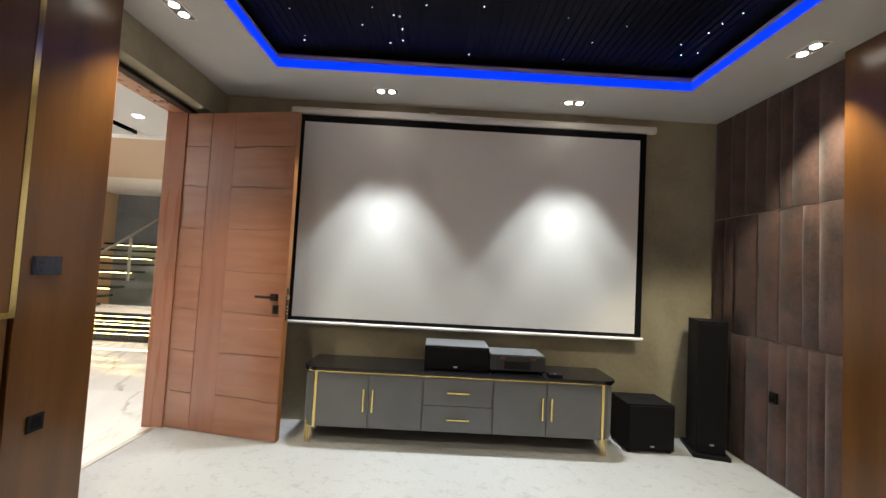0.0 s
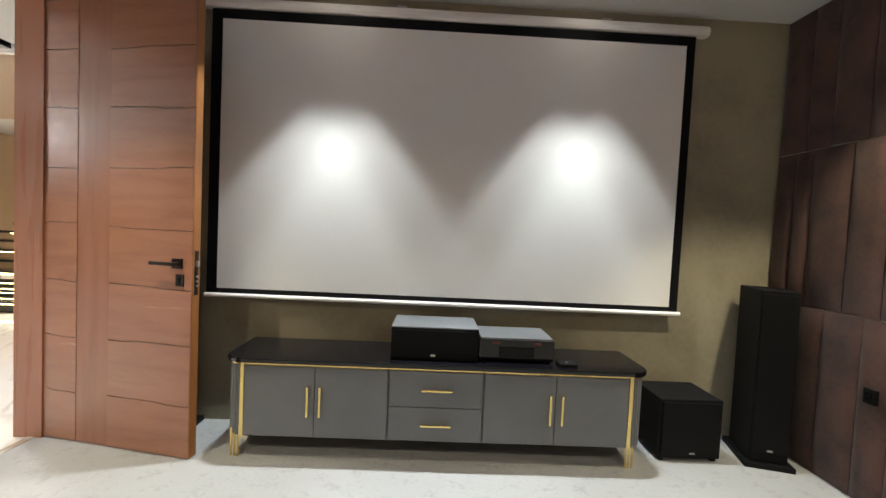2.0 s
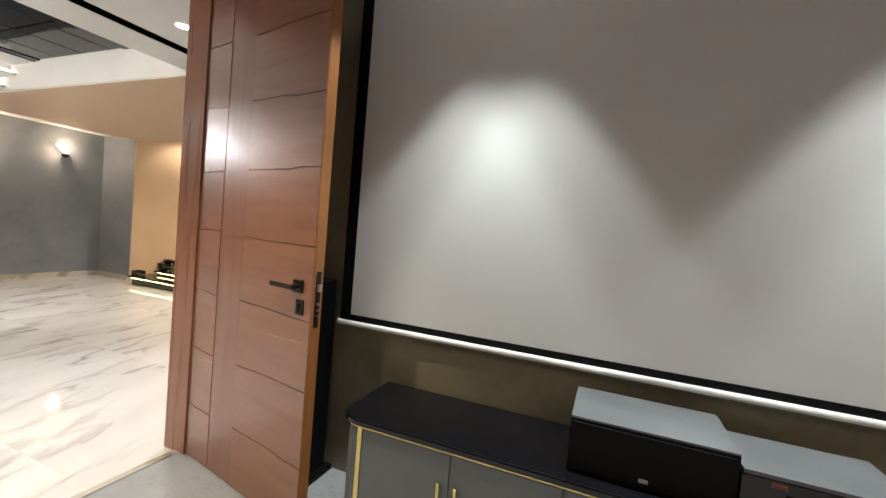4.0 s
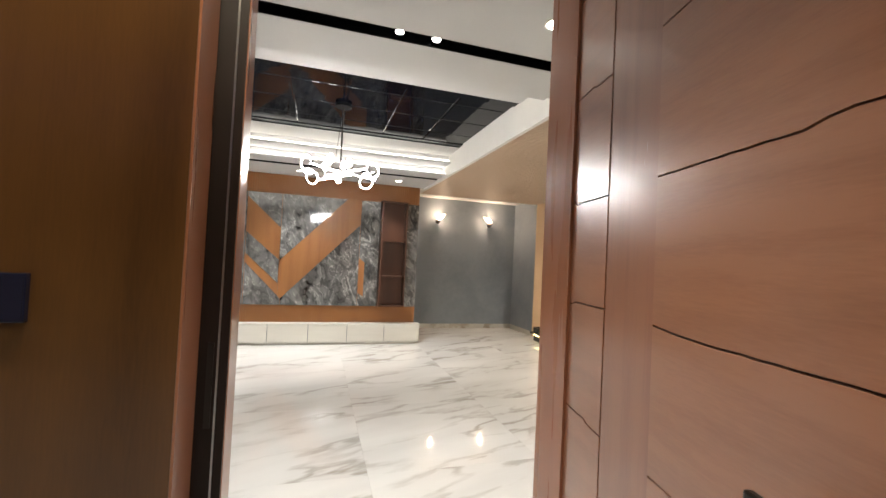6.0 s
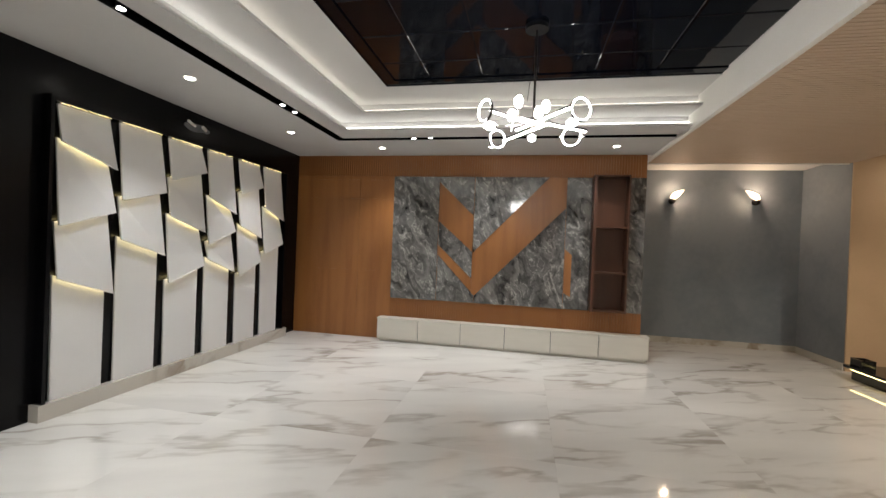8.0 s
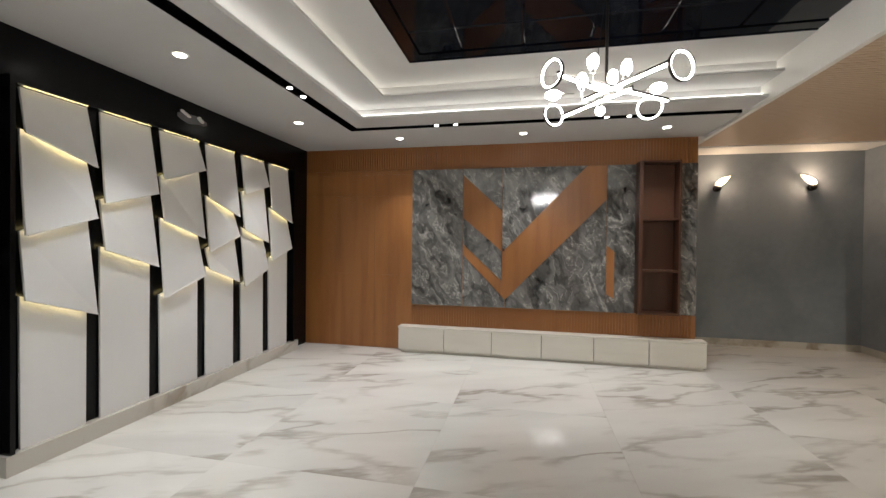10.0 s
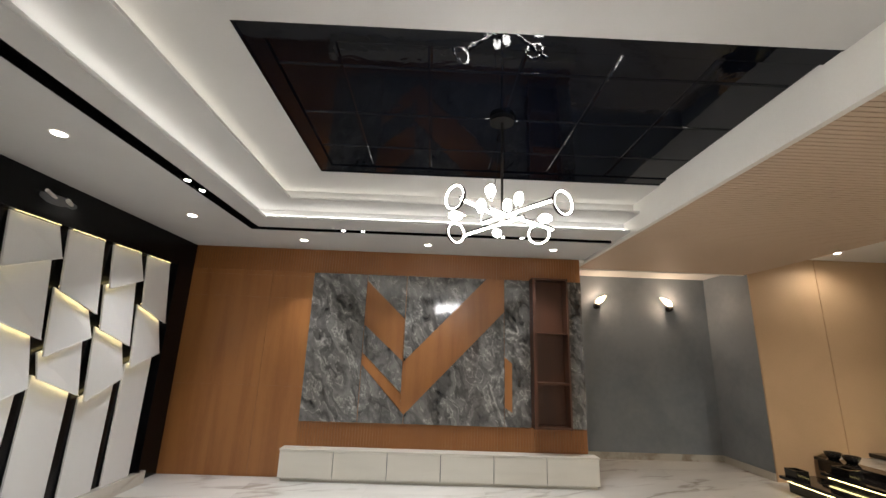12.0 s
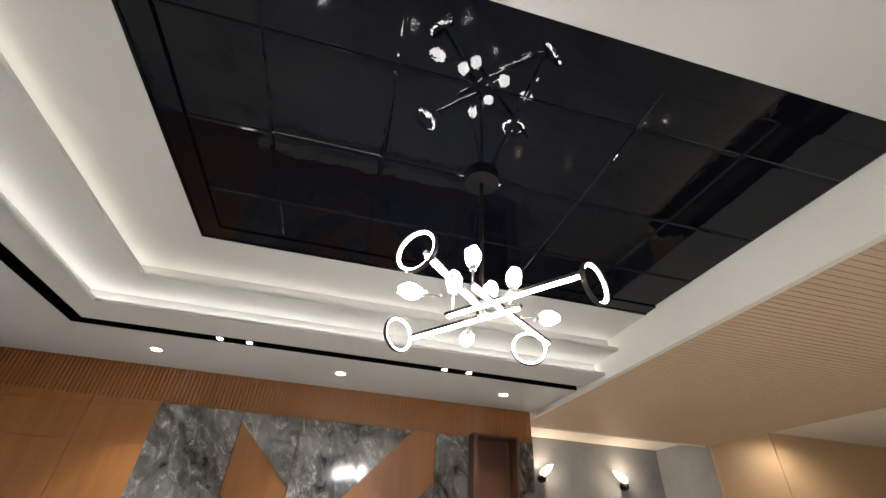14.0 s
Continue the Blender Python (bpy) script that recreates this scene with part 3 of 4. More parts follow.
# ---------- cinema: things ----------
screen = thing("projection_screen", (0.29, 3.46, 0.85), "white pull-down projection screen with black border hanging on the wall", "projection screen")
blocks("case", "white_paint", [(-1.30, 1.90, 3.425, 3.495, 2.626, 2.692)], screen, "white roller case", bevel=0.024)
for bx in (-0.07, 1.23):
    block("bracket", "steel", bx - 0.03, bx + 0.03, 3.44, 3.5, 2.692, 2.705, screen)
block("fabric", "screen", -1.172, 1.754, 3.440, 3.442, 0.882, 2.562, screen, "matte white projection fabric")
blocks("border", "black_matte", [(-1.236, -1.1725, 3.438, 3.444, 0.845, 2.62), (1.7545, 1.808, 3.438, 3.444, 0.845, 2.62),
                                 (-1.1725, 1.7545, 3.438, 3.444, 2.5625, 2.62), (-1.1725, 1.7545, 3.438, 3.444, 0.845, 0.8815)], screen, "black screen border")
bm = bmesh.new()
rod(bm, (-1.24, 3.43, 0.838), (1.82, 3.43, 0.838), 0.014, n=16)
part("weight_bar", bm, "white_paint", screen, "white bottom weight bar")

# media cabinet with rounded ends
cab = thing("media_cabinet", (0.26, 3.25, 0), "grey lacquer media cabinet with gold legs and a black marble top", "cabinet")
FY, BY = 3.05, 3.46


def rounded(x0, x1, y0, y1, r, n=6):
    pts = [(x0, y1)]
    for i in range(n + 1):
        a = math.pi + math.pi / 2 * i / n
        pts.append((x0 + r + r * math.cos(a), y0 + r + r * math.sin(a)))
    for i in range(n + 1):
        a = -math.pi / 2 + math.pi / 2 * i / n
        pts.append((x1 - r + r * math.cos(a), y0 + r + r * math.sin(a)))
    return pts + [(x1, y1)]


bm = bmesh.new()
prism(bm, rounded(-0.93, 1.455, 3.02, BY, 0.11), 0.545, 0.572)
bmesh.ops.bevel(bm, geom=[e for e in bm.edges if abs(e.verts[0].co.z - e.verts[1].co.z) < 1e-5], offset=0.006, segments=2, affect="EDGES")
part("top", bm, "black_gloss", cab, "polished black stone top")
bm = bmesh.new()
prism(bm, rounded(-0.91, 1.435, FY + 0.012, BY, 0.09), 0.125, 0.535)
body = part("body", bm, "grey_lacquer", cab)
bm = bmesh.new()
prism(bm, rounded(-0.918, 1.443, 3.036, BY, 0.095), 0.535, 0.545)
part("rim", bm, "gold", cab, "gold rim under the top")
# fluted corners
for cx, sgn in ((-0.822, -1), (1.345, 1)):
    for i in range(7):
        a = math.pi / 2 * (i + 0.3) / 7
        p = (cx + sgn * 0.09 * math.sin(a), FY + 0.102 - 0.09 * math.cos(a))
        bm = bmesh.new()
        rod(bm, (*p, 0.135), (*p, 0.535), 0.009, n=8)
        part("flute", bm, "grey_lacquer", cab)
    bm = bmesh.new()
    box(bm, cx - 0.010, cx + 0.010, FY - 0.004, FY + 0.014, 0.12, 0.54)
    part("gold_upright", bm, "gold", cab, "gold upright trim")
    leg = bmesh.new()
    for dx, dz in ((-0.03, 0.16), (-0.012, 0.2), (0.008, 0.17)):
        rod(leg, (cx + sgn * 0.035 + dx, FY + 0.03, 0.0), (cx + sgn * 0.035 + dx, FY + 0.03, dz), 0.006, n=8)
    part("leg", leg, "gold", cab, "slim gold leg bundle")
    leg = bmesh.new()
    rod(leg, (cx, BY - 0.06, 0.0), (cx, BY - 0.06, 0.125), 0.011)
    part("leg", leg, "gold", cab)
doors = [(-0.808, -0.426, -0.458), (-0.422, -0.024, -0.39), (0.517, 0.916, 0.884), (0.920, 1.331, 0.952)]
for x0, x1, hx in doors:
    d = block("door", "grey_lacquer", x0, x1, FY - 0.004, FY + 0.012, 0.135, 0.525, cab, bevel=0.002)
    bm = bmesh.new()
    box(bm, hx - 0.006, hx + 0.006, FY - 0.03, FY - 0.022, 0.255, 0.425, 0.002)
    rod(bm, (hx, FY - 0.024, 0.28), (hx, FY - 0.004, 0.28), 0.004, n=8)
    rod(bm, (hx, FY - 0.024, 0.40), (hx, FY - 0.004, 0.40), 0.004, n=8)
    part("handle", bm, "gold", d, "slim gold bar handle")
for z0, z1 in ((0.135, 0.322), (0.326, 0.525)):
    d = block("drawer", "grey_lacquer", -0.010, 0.503, FY - 0.004, FY + 0.012, z0, z1, cab, bevel=0.002)
    bm = bmesh.new()
    zc = (z0 + z1) / 2
    box(bm, 0.165, 0.335, FY - 0.03, FY - 0.022, zc - 0.006, zc + 0.006, 0.002)
    rod(bm, (0.19, FY - 0.024, zc), (0.19, FY - 0.004, zc), 0.004, n=8)
    rod(bm, (0.31, FY - 0.024, zc), (0.31, FY - 0.004, zc), 0.004, n=8)
    part("handle", bm, "gold", d, "slim gold bar handle")

centre = thing("centre_speaker", (0.22, 3.25, 0.572), "black boxy centre speaker with grey top on the cabinet", "speaker")
block("body", "black_matte", -0.02, 0.475, 3.10, 3.42, 0.572, 0.755, centre, bevel=0.004)
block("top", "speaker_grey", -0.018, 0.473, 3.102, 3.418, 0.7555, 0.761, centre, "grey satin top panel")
block("grille", "black_matte", -0.008, 0.463, 3.092, 3.10, 0.582, 0.745, centre)
block("badge", "steel", 0.205, 0.232, 3.089, 3.092, 0.598, 0.610, centre)
avr = thing("av_receiver", (0.68, 3.25, 0.572), "black glossy audio receiver with grey lid on the cabinet", "receiver")
block("body", "black_gloss", 0.485, 0.915, 3.12, 3.42, 0.585, 0.70, avr, bevel=0.003)
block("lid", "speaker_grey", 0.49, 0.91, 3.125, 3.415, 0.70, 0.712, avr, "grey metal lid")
for bx in (0.58, 0.82):
    block("red_label", "red_mark", bx - 0.02, bx + 0.02, 3.116, 3.12, 0.678, 0.69, avr)
for bx in (0.50, 0.87):
    for by in (3.14, 3.37):
        block("foot", "black_matte", bx, bx + 0.03, by, by + 0.03, 0.572, 0.585, avr)
bm = bmesh.new()
box(bm, 0.60, 0.80, 3.113, 3.117, 0.605, 0.66)
part("display", bm, "black_paint", avr)
remote = thing("media_player", (0.99, 3.12, 0.572), "small black media box on the cabinet", "media player")
block("body", "black_matte", 0.94, 1.04, 3.07, 3.16, 0.572, 0.59, remote, bevel=0.004)
block("mark", "steel", 0.98, 0.995, 3.10, 3.12, 0.590, 0.591, remote)

sub = thing("subwoofer", (1.78, 3.32, 0), "black cube subwoofer on the carpet beside the cabinet", "subwoofer")
block("body", "black_matte", 1.585, 1.965, 3.165, 3.48, 0.02, 0.375, sub, bevel=0.008)
block("grille", "black_matte", 1.60, 1.95, 3.152, 3.165, 0.04, 0.36, sub)
block("badge", "steel", 1.77, 1.80, 3.149, 3.152, 0.052, 0.062, sub)
for bx in (1.60, 1.92):
    for by in (3.18, 3.44):
        block("foot", "black_matte", bx, bx + 0.03, by, by + 0.03, 0, 0.02, sub)


def tower(x, y, turn, label):
    t = new("tower_speaker")
    t.matrix_basis = pose(x, y, 0, 0, 0, turn)
    tagged(t, label, "speaker", "tower speakers")
    for name, mat, b, bev in (("body", "black_matte", (-0.1, 0.1, -0.14, 0.14, 0.03, 1.05), 0.006), ("grille", "black_matte", (-0.092, 0.092, -0.152, -0.14, 0.09, 1.03), 0.003),
                              ("base", "black_matte", (-0.13, 0.13, -0.17, 0.17, 0.0, 0.03), 0.004), ("badge", "steel", (-0.014, 0.014, -0.155, -0.152, 0.10, 0.112), 0)):
        bm = bmesh.new()
        box(bm, *b, bev)
        ob = new(name, mesh_of(name, bm, mat))
        ob.parent = t
    return t


tower(2.265, 3.26, -16, "tall slim black floor speaker beside the padded wall")
tower(-1.385, 3.32, 0, "tall slim black floor speaker standing behind the open door")


def twin_light(x, y, turn=0):
    t = thing("recessed_light", (x, y, CZ), "recessed rectangular twin spotlight in the white ceiling; the southern four are added unseen", "ceiling light", "cinema ceiling spotlights")
    t.matrix_basis = pose(x, y, CZ, 0, 0, turn)
    for name, mat, bs in (("trim", "white_paint", [(-0.1, 0.1, -0.052, -0.045, -0.004, 0.0), (-0.1, 0.1, 0.045, 0.052, -0.004, 0.0), (-0.1, -0.093, -0.045, 0.045, -0.004, 0.0), (0.093, 0.1, -0.045, 0.045, -0.004, 0.0)]),
                          ("well", "speaker_grey", [(-0.093, 0.093, -0.045, 0.045, -0.003, -0.001)])):
        bm = bmesh.new()
        for b in bs:
            box(bm, *b)
        ob = new(name, mesh_of(name, bm, mat))
        ob.parent = t
    for dx in (-0.045, 0.045):
        bm = bmesh.new()
        rod(bm, (dx, 0, -0.007), (dx, 0, -0.0035), 0.027, n=20)
        ob = new("bulb", mesh_of("bulb", bm, "bulb_dim"))
        ob.parent = t


# the two by the screen lean towards the seats, the one by the padded wall towards the screen; the rest shine straight down
# the last four are unseen, added with wide cones to fill the room
for x, y, turn, power, cone, blend in (
        (-0.454, 3.21, 0, 0.52, 76, 0.24), (1.09, 3.22, 0, 0.52, 76, 0.24), (-1.54, 2.25, 90, 0.6, 88, 0.7), (2.18, 2.27, 90, 0.6, 78, 0.5),
        (-1.54, 0.3, 90, 0.9, 145, 0.8), (2.18, 0.3, 90, 0.55, 145, 0.8), (-0.45, -2.7, 0, 1.35, 145, 0.8), (1.09, -2.7, 0, 1.35, 145, 0.8)):
    twin_light(x, y, turn)
    near, lean = y > 3, 0.3 if x > 2 and y > 2 else 0.001
    for dx in ((-0.045, 0.045) if near else (0.0,)):
        lamp("spot_cinema", "SPOT", (x + dx, y, CZ - 0.015), CINEMA_W * power, COOL if near else ROOM, (x + dx * 6.5, y - 0.99 if near else y + lean, 0), cone=cone, blend=blend, radius=0.03)

stars = bmesh.new()
rnd = random.Random(5)
for i in range(150):
    x, y = rnd.uniform(RX0 + 0.1, RX1 - 0.1), rnd.uniform(RY0, RY1 - 0.08)
    s = rnd.uniform(0.0016, 0.0032)
    box(stars, x - s, x + s, y - s, y + s, CZ + 0.136, CZ + 0.1395)
tagged(part("ceiling_stars", stars, "star"), "tiny white fibre points in the black ceiling", "star light", kind="stuff")

# ---------- hall: feature wall ----------
TVX = -7.53
clad = thing("wall_cladding", (TVX, 1.6, 0), "fluted and flat orange-brown veneer cladding on the feature wall", "wall cladding")
for y_first, z0, z1 in ((-0.685, 2.247, HZ - 0.002), (0.77, 0.322, 0.572)):
    bm = bmesh.new()
    box(bm, 0.0, 0.010, 0.0, 0.020, z0, z1)
    slat = mesh_of("slat", bm, "tv_wood")
    for i in range(int((3.97 - y_first) / 0.032)):
        ob = new("slat", slat)
        ob.parent = clad
        ob.matrix_parent_inverse = clad.matrix_basis.inverted()
        ob.location = (TVX, y_first + 0.032 * i, 0)
for y0, y1 in ((-0.688, 0.266), (0.27, 0.762)):
    for z0, z1 in ((0.004, 0.932), (0.935, 1.926), (1.929, 2.19), (2.193, 2.244)):
        block("board", "tv_wood", TVX, TVX + 0.006, y0, y1, z0, z1, clad)

feature = thing("marble_panel", (TVX, 2.4, 0.55), "polished dark grey veined marble panel with orange wood inlays", "wall panel")


def slab(name, mat, outline, front, label=""):
    bm = bmesh.new()
    prism(bm, outline, TVX + 0.001, TVX + front, "x")
    return part(name, bm, mat, feature, label)


B, T_ = 0.575, 2.239
for o in ([(0.769, B), (1.404, B), (1.404, T_), (0.769, T_)],
          [(1.41, 2.166), (1.877, 1.728), (1.877, T_), (1.41, T_)],
          [(1.412, 1.33), (1.877, 0.899), (1.877, 1.245), (1.412, 1.646)],
          [(1.412, B), (1.915, B), (1.915, 0.674), (1.412, 1.194)],
          [(1.885, 1.276), (1.919, 1.274), (2.838, T_), (1.885, T_)],
          [(1.921, B), (3.049, B), (3.049, 1.848), (1.921, 0.67)],
          [(3.055, B), (3.358, B), (3.358, T_), (3.055, T_)],
          [(3.781, B), (3.984, B), (3.984, T_), (3.781, T_)]):
    slab("slab", "grey_marble", o, 0.028)
slab("inlay", "tv_wood", [(1.408, 1.649), (1.877, 1.252), (1.877, 1.724), (1.408, 2.161)], 0.022, "orange-brown wood inlay")
slab("inlay", "tv_wood", [(1.881, 0.674), (1.921, 0.678), (3.051, 1.854), (3.051, T_), (2.843, T_), (1.919, 1.267), (1.881, 1.223)], 0.024, "broad diagonal orange-brown wood inlay")
slab("inlay", "tv_wood", [(1.412, 1.2), (1.879, 0.72), (1.879, 0.887), (1.412, 1.322)], 0.023, "orange-brown wood inlay")
slab("inlay", "tv_wood", [(3.057, 0.778), (3.14, 0.73), (3.14, 1.262), (3.057, 1.33)], 0.032, "narrow upright wood inlay")
blocks("metal_cap", "dark_metal", [(TVX + 0.028, TVX + 0.045, 1.886, 1.91, 1.252, 1.286)], feature)

shelf = thing("wall_shelf", (TVX, 3.6, 0.56), "tall narrow dark wood niche shelf with three empty compartments", "shelf")
SX = TVX + 0.17
for n, b in (("side", (TVX, SX, 3.362, 3.401, 0.583, 2.253)), ("side", (TVX, SX, 3.759, 3.778, 0.583, 2.253)),
             ("top_board", (TVX, SX - 0.002, 3.401, 3.758, 2.232, 2.251)), ("bottom_board", (TVX, SX - 0.002, 3.401, 3.758, 0.585, 0.606)),
             ("shelf_board", (TVX + 0.008, SX - 0.01, 3.401, 3.758, 1.608, 1.629)), ("shelf_board", (TVX + 0.008, SX - 0.01, 3.401, 3.758, 1.049, 1.071)),
             ("back_board", (TVX, TVX + 0.008, 3.401, 3.758, 0.607, 2.231))):
    block(n, "shelf_wood" if n != "back_board" else "shelf_back", *b, shelf)

media = thing("tv_bench", (-7.44, 2.35, 0), "long low cream-white lacquered media bench on the marble floor", "bench")
block("plinth", "white_lacquer", -7.52, -7.40, 0.67, 4.03, 0.0, 0.035, media)
# Grey instead of the bench's white: paints the shade seen in the drawer gaps.
block("body", "speaker_grey", -7.52, -7.382, 0.665, 4.03, 0.035, 0.30, media, "carcass coloured grey for the shade between the drawer fronts")
for y0 in (0.645, 4.0305):
    block("side", "white_lacquer", -7.52, -7.382, y0, y0 + 0.0195, 0.035, 0.30, media)
block("top", "white_lacquer", -7.522, -7.36, 0.64, 4.055, 0.30, 0.318, media, bevel=0.002)
w = (4.05 - 0.645) / 6
for i in range(6):
    block("drawer", "white_lacquer", -7.382, -7.362, 0.645 + i * w + 0.004, 0.645 + (i + 1) * w - 0.004, 0.04, 0.297, media, bevel=0.0015)

# ---------- hall: lit white panel wall ----------
relief = thing("panel_wall", (-5.75, -0.75, 0), "white tilted relief panels on black with warm hidden light strips", "wall panel")
block("backing", "black_paint", -7.123, -4.287, -0.69, -0.67, 0.115, 2.235, relief, "black backing board")
block("frame", "black_paint", -4.312, -4.287, -0.67, -0.61, 0.115, 2.235, relief)
block("frame", "black_paint", -7.123, -7.098, -0.67, -0.61, 0.115, 2.235, relief)
blocks("frame", "black_paint", [(-7.098, -4.312, -0.67, -0.62, 2.197, 2.235), (-7.098, -4.312, -0.62, -0.616, 2.197, 2.235)], relief)
block("base", "skirting_marble", -7.201, -4.267, -0.69, -0.605, 0.0, 0.115, relief, "cream marble plinth")
COLS = [
    (-4.356, -4.76, [(1.93, 1.802), (1.342, 1.469), (0.97, 0.829)]),
    (-4.809, -5.222, [(1.572, 1.688), (1.255, 1.122)]),
    (-5.272, -5.69, [(1.807, 1.951), (1.482, 1.35), (0.87, 1.019)]),
    (-5.744, -6.138, [(1.711, 1.571), (1.23, 1.381), (1.075, 0.926)]),
    (-6.212, -6.601, [(1.801, 1.936), (1.447, 1.318), (0.872, 1.034)]),
    (-6.665, -7.054, [(1.685, 1.559), (1.123, 1.255)])]
for xe, xw, joints in COLS:
    top = (2.191, 2.191)
    for i, low in enumerate(joints + [(0.112, 0.112)]):
        last = i == len(joints)
        yt, yb = -0.652, -0.642 if last else -0.602
        xt = xw + 0.035 if not last or joints else xw
        xb = xw + 0.045 if last else xw
        e0, e1 = (xe, xe)
        bm = bmesh.new()
        ring = []
        for dy in (0.0, -0.018):
            ring.append([bm.verts.new(v) for v in ((e0, yt + dy, top[0]), (xt, yt + dy, top[1]), (xb, yb + dy, low[1]), (e1, yb + dy, low[0]))])
        f, b = ring
        bm.faces.new(f), bm.faces.new(b[::-1])
        for q in range(4):
            bm.faces.new((f[q], b[q], b[(q + 1) % 4], f[(q + 1) % 4]))
        bmesh.ops.recalc_face_normals(bm, faces=bm.faces)
        bmesh.ops.bevel(bm, geom=list(bm.edges), offset=0.0025, segments=1, affect="EDGES")
        panel = part("panel", bm, "white_panel", relief)
        if not last:
            # strip tucked behind the lower lip
            a, c = Vector((xe - 0.01, yb - 0.028, low[0] + 0.034)), Vector((xb + 0.04, yb - 0.028, low[1] + 0.034))
            if (xe, i) != (-4.39, 1):
                bm = bmesh.new()
                rod(bm, a, c, 0.004, n=6)
                part("light_strip", bm, "led_warm", panel, "warm yellow light strip")
            bm = bmesh.new()
            rod(bm, a + Vector((0, 0.027, -0.032)), c + Vector((-0.04, 0.027, -0.032)), 0.005, n=6)
            part("lip", bm, "white_panel", panel)
        top = (low[0] - 0.002 + 0.03, low[1] - 0.002 + 0.03)
    bm = bmesh.new()
    rod(bm, (xe - 0.01, -0.637, 2.203), (xw + 0.04, -0.637, 2.203), 0.007, n=6)
    part("light_strip", bm, "led_warm", relief)

vent = thing("pipe_outlet", (-5.62, -0.8, 2.39), "rough unfinished pipe outlet with pale plaster in the black wall", "pipe outlet")
bm = bmesh.new()
rnd = random.Random(3)
prism(bm, [(-5.62 + 0.17 * math.cos(a) * rnd.uniform(0.8, 1.15), 2.385 + 0.04 * math.sin(a) * rnd.uniform(0.7, 1.2)) for a in np.linspace(0, 2 * math.pi, 18, endpoint=False)], -0.69, -0.682, "y")
part("plaster", bm, "speaker_grey", vent, "patch of bare plaster")
bm = bmesh.new()
rod(bm, (-5.74, -0.69, 2.39), (-5.66, -0.65, 2.40), 0.016)
rod(bm, (-5.60, -0.69, 2.395), (-5.47, -0.645, 2.41), 0.012)
part("pipe", bm, "white_paint", vent)

# ---------- hall: wall lights in the alcove ----------
def sconce(y, turn):
    t = thing("wall_sconce", (-8.81, y, 2.12), "small bronze wall light with a glowing wing-shaped glass", "wall light", "alcove wall lights")
    bm = bmesh.new()
    rod(bm, (-8.81, y, 2.12), (-8.795, y, 2.12), 0.045, n=24)
    part("plate", bm, "dark_metal", t)
    bm = bmesh.new()
    bmesh.ops.create_uvsphere(bm, u_segments=18, v_segments=12, radius=0.042, matrix=Matrix.Translation((-8.755, y, 2.12)))
    smooth(part("ball", bm, "dark_metal", t, "round bronze joint"))
    bm = bmesh.new()
    pts = [(-0.03, 0.02), (0.02, 0.015), (0.085, 0.06), (0.15, 0.155), (0.07, 0.135), (0.0, 0.10), (-0.03, 0.06)]
    prism(bm, [(y + turn * a, 2.13 + b) for a, b in pts], -8.775, -8.735, "x")
    bmesh.ops.bevel(bm, geom=list(bm.edges), offset=0.006, segments=2, affect="EDGES")
    part("shade", bm, "sconce_glow", t, "glowing white wing-shaped glass")
    lamp("sconce_lamp", "POINT", (-8.70, y + 0.03 * turn, 2.21), SCONCE_W, (1.0, 0.72, 0.5), radius=0.03)


sconce(4.68, 1)
sconce(5.79, -1)


# ---------- hall: downlights ----------
def downlight(x, y, z, power, color=NEUTRAL, cone=88):
    t = thing("downlight", (x, y, z), "small round recessed ceiling downlight, lit; two of them are added unseen", "ceiling light", "hall downlights")
    bm = bmesh.new()
    rod(bm, (x, y, z - 0.004), (x, y, z), 0.05, n=28)
    part("trim", bm, "white_paint", t)
    bm = bmesh.new()
    rod(bm, (x, y, z - 0.0065), (x, y, z - 0.0045), 0.036, n=24)
    part("lens", bm, "downlight_glow", t)
    lamp("spot_hall", "SPOT", (x, y, z - 0.02), power, color, (x, y + 0.001, 0), cone=cone, blend=0.7, radius=0.04)


for x, y in ((-7.08, 0.73), (-7.08, 2.12), (-7.08, 3.54), (-6.32, -0.09), (-4.82, -0.03), (-3.30, -0.05), (-2.62, 3.46), (-2.62, 1.2)):
    downlight(x, y, HZ, HALL_W)
downlight(-7.48, 7.25, 2.74, HALL_W * 0.4, STAIR, 165)
# These two are out of view, added to brighten steps, floor and soffit.
downlight(-5.0, 6.95, 2.74, HALL_W * 5.0, STAIR, 150)
downlight(-4.6, 9.2, 2.74, HALL_W * 1.3, STAIR)


def slot_spots(x, y, dx, dy):
    t = thing("track_spots", (x, y, HZ + 0.05), "pair of small spotlights in the black ceiling slot", "ceiling light", "slot spotlights")
    for s in (-0.1, 0.1):
        p = (x + dx * s, y + dy * s)
        bm = bmesh.new()
        rod(bm, (*p, HZ + 0.012), (*p, HZ + 0.05), 0.025, n=16)
        can = part("can", bm, "black_matte", t)
        bm = bmesh.new()
        rod(bm, (*p, HZ + 0.007), (*p, HZ + 0.011), 0.021, n=16)
        part("lens", bm, "downlight_glow", can)
    lamp("spot_slot", "SPOT", (x, y, HZ), HALL_W * 0.7, NEUTRAL, (x, y + 0.001, 0), cone=80, blend=0.6, radius=0.06)


slot_spots(-5.59, 0.335, 1, 0)
slot_spots(-3.85, 0.335, 1, 0)
slot_spots(-2.99, 2.87, 0, 1)
slot_spots(-6.685, 1.35, 0, 1)
slot_spots(-6.685, 3.0, 0, 1)

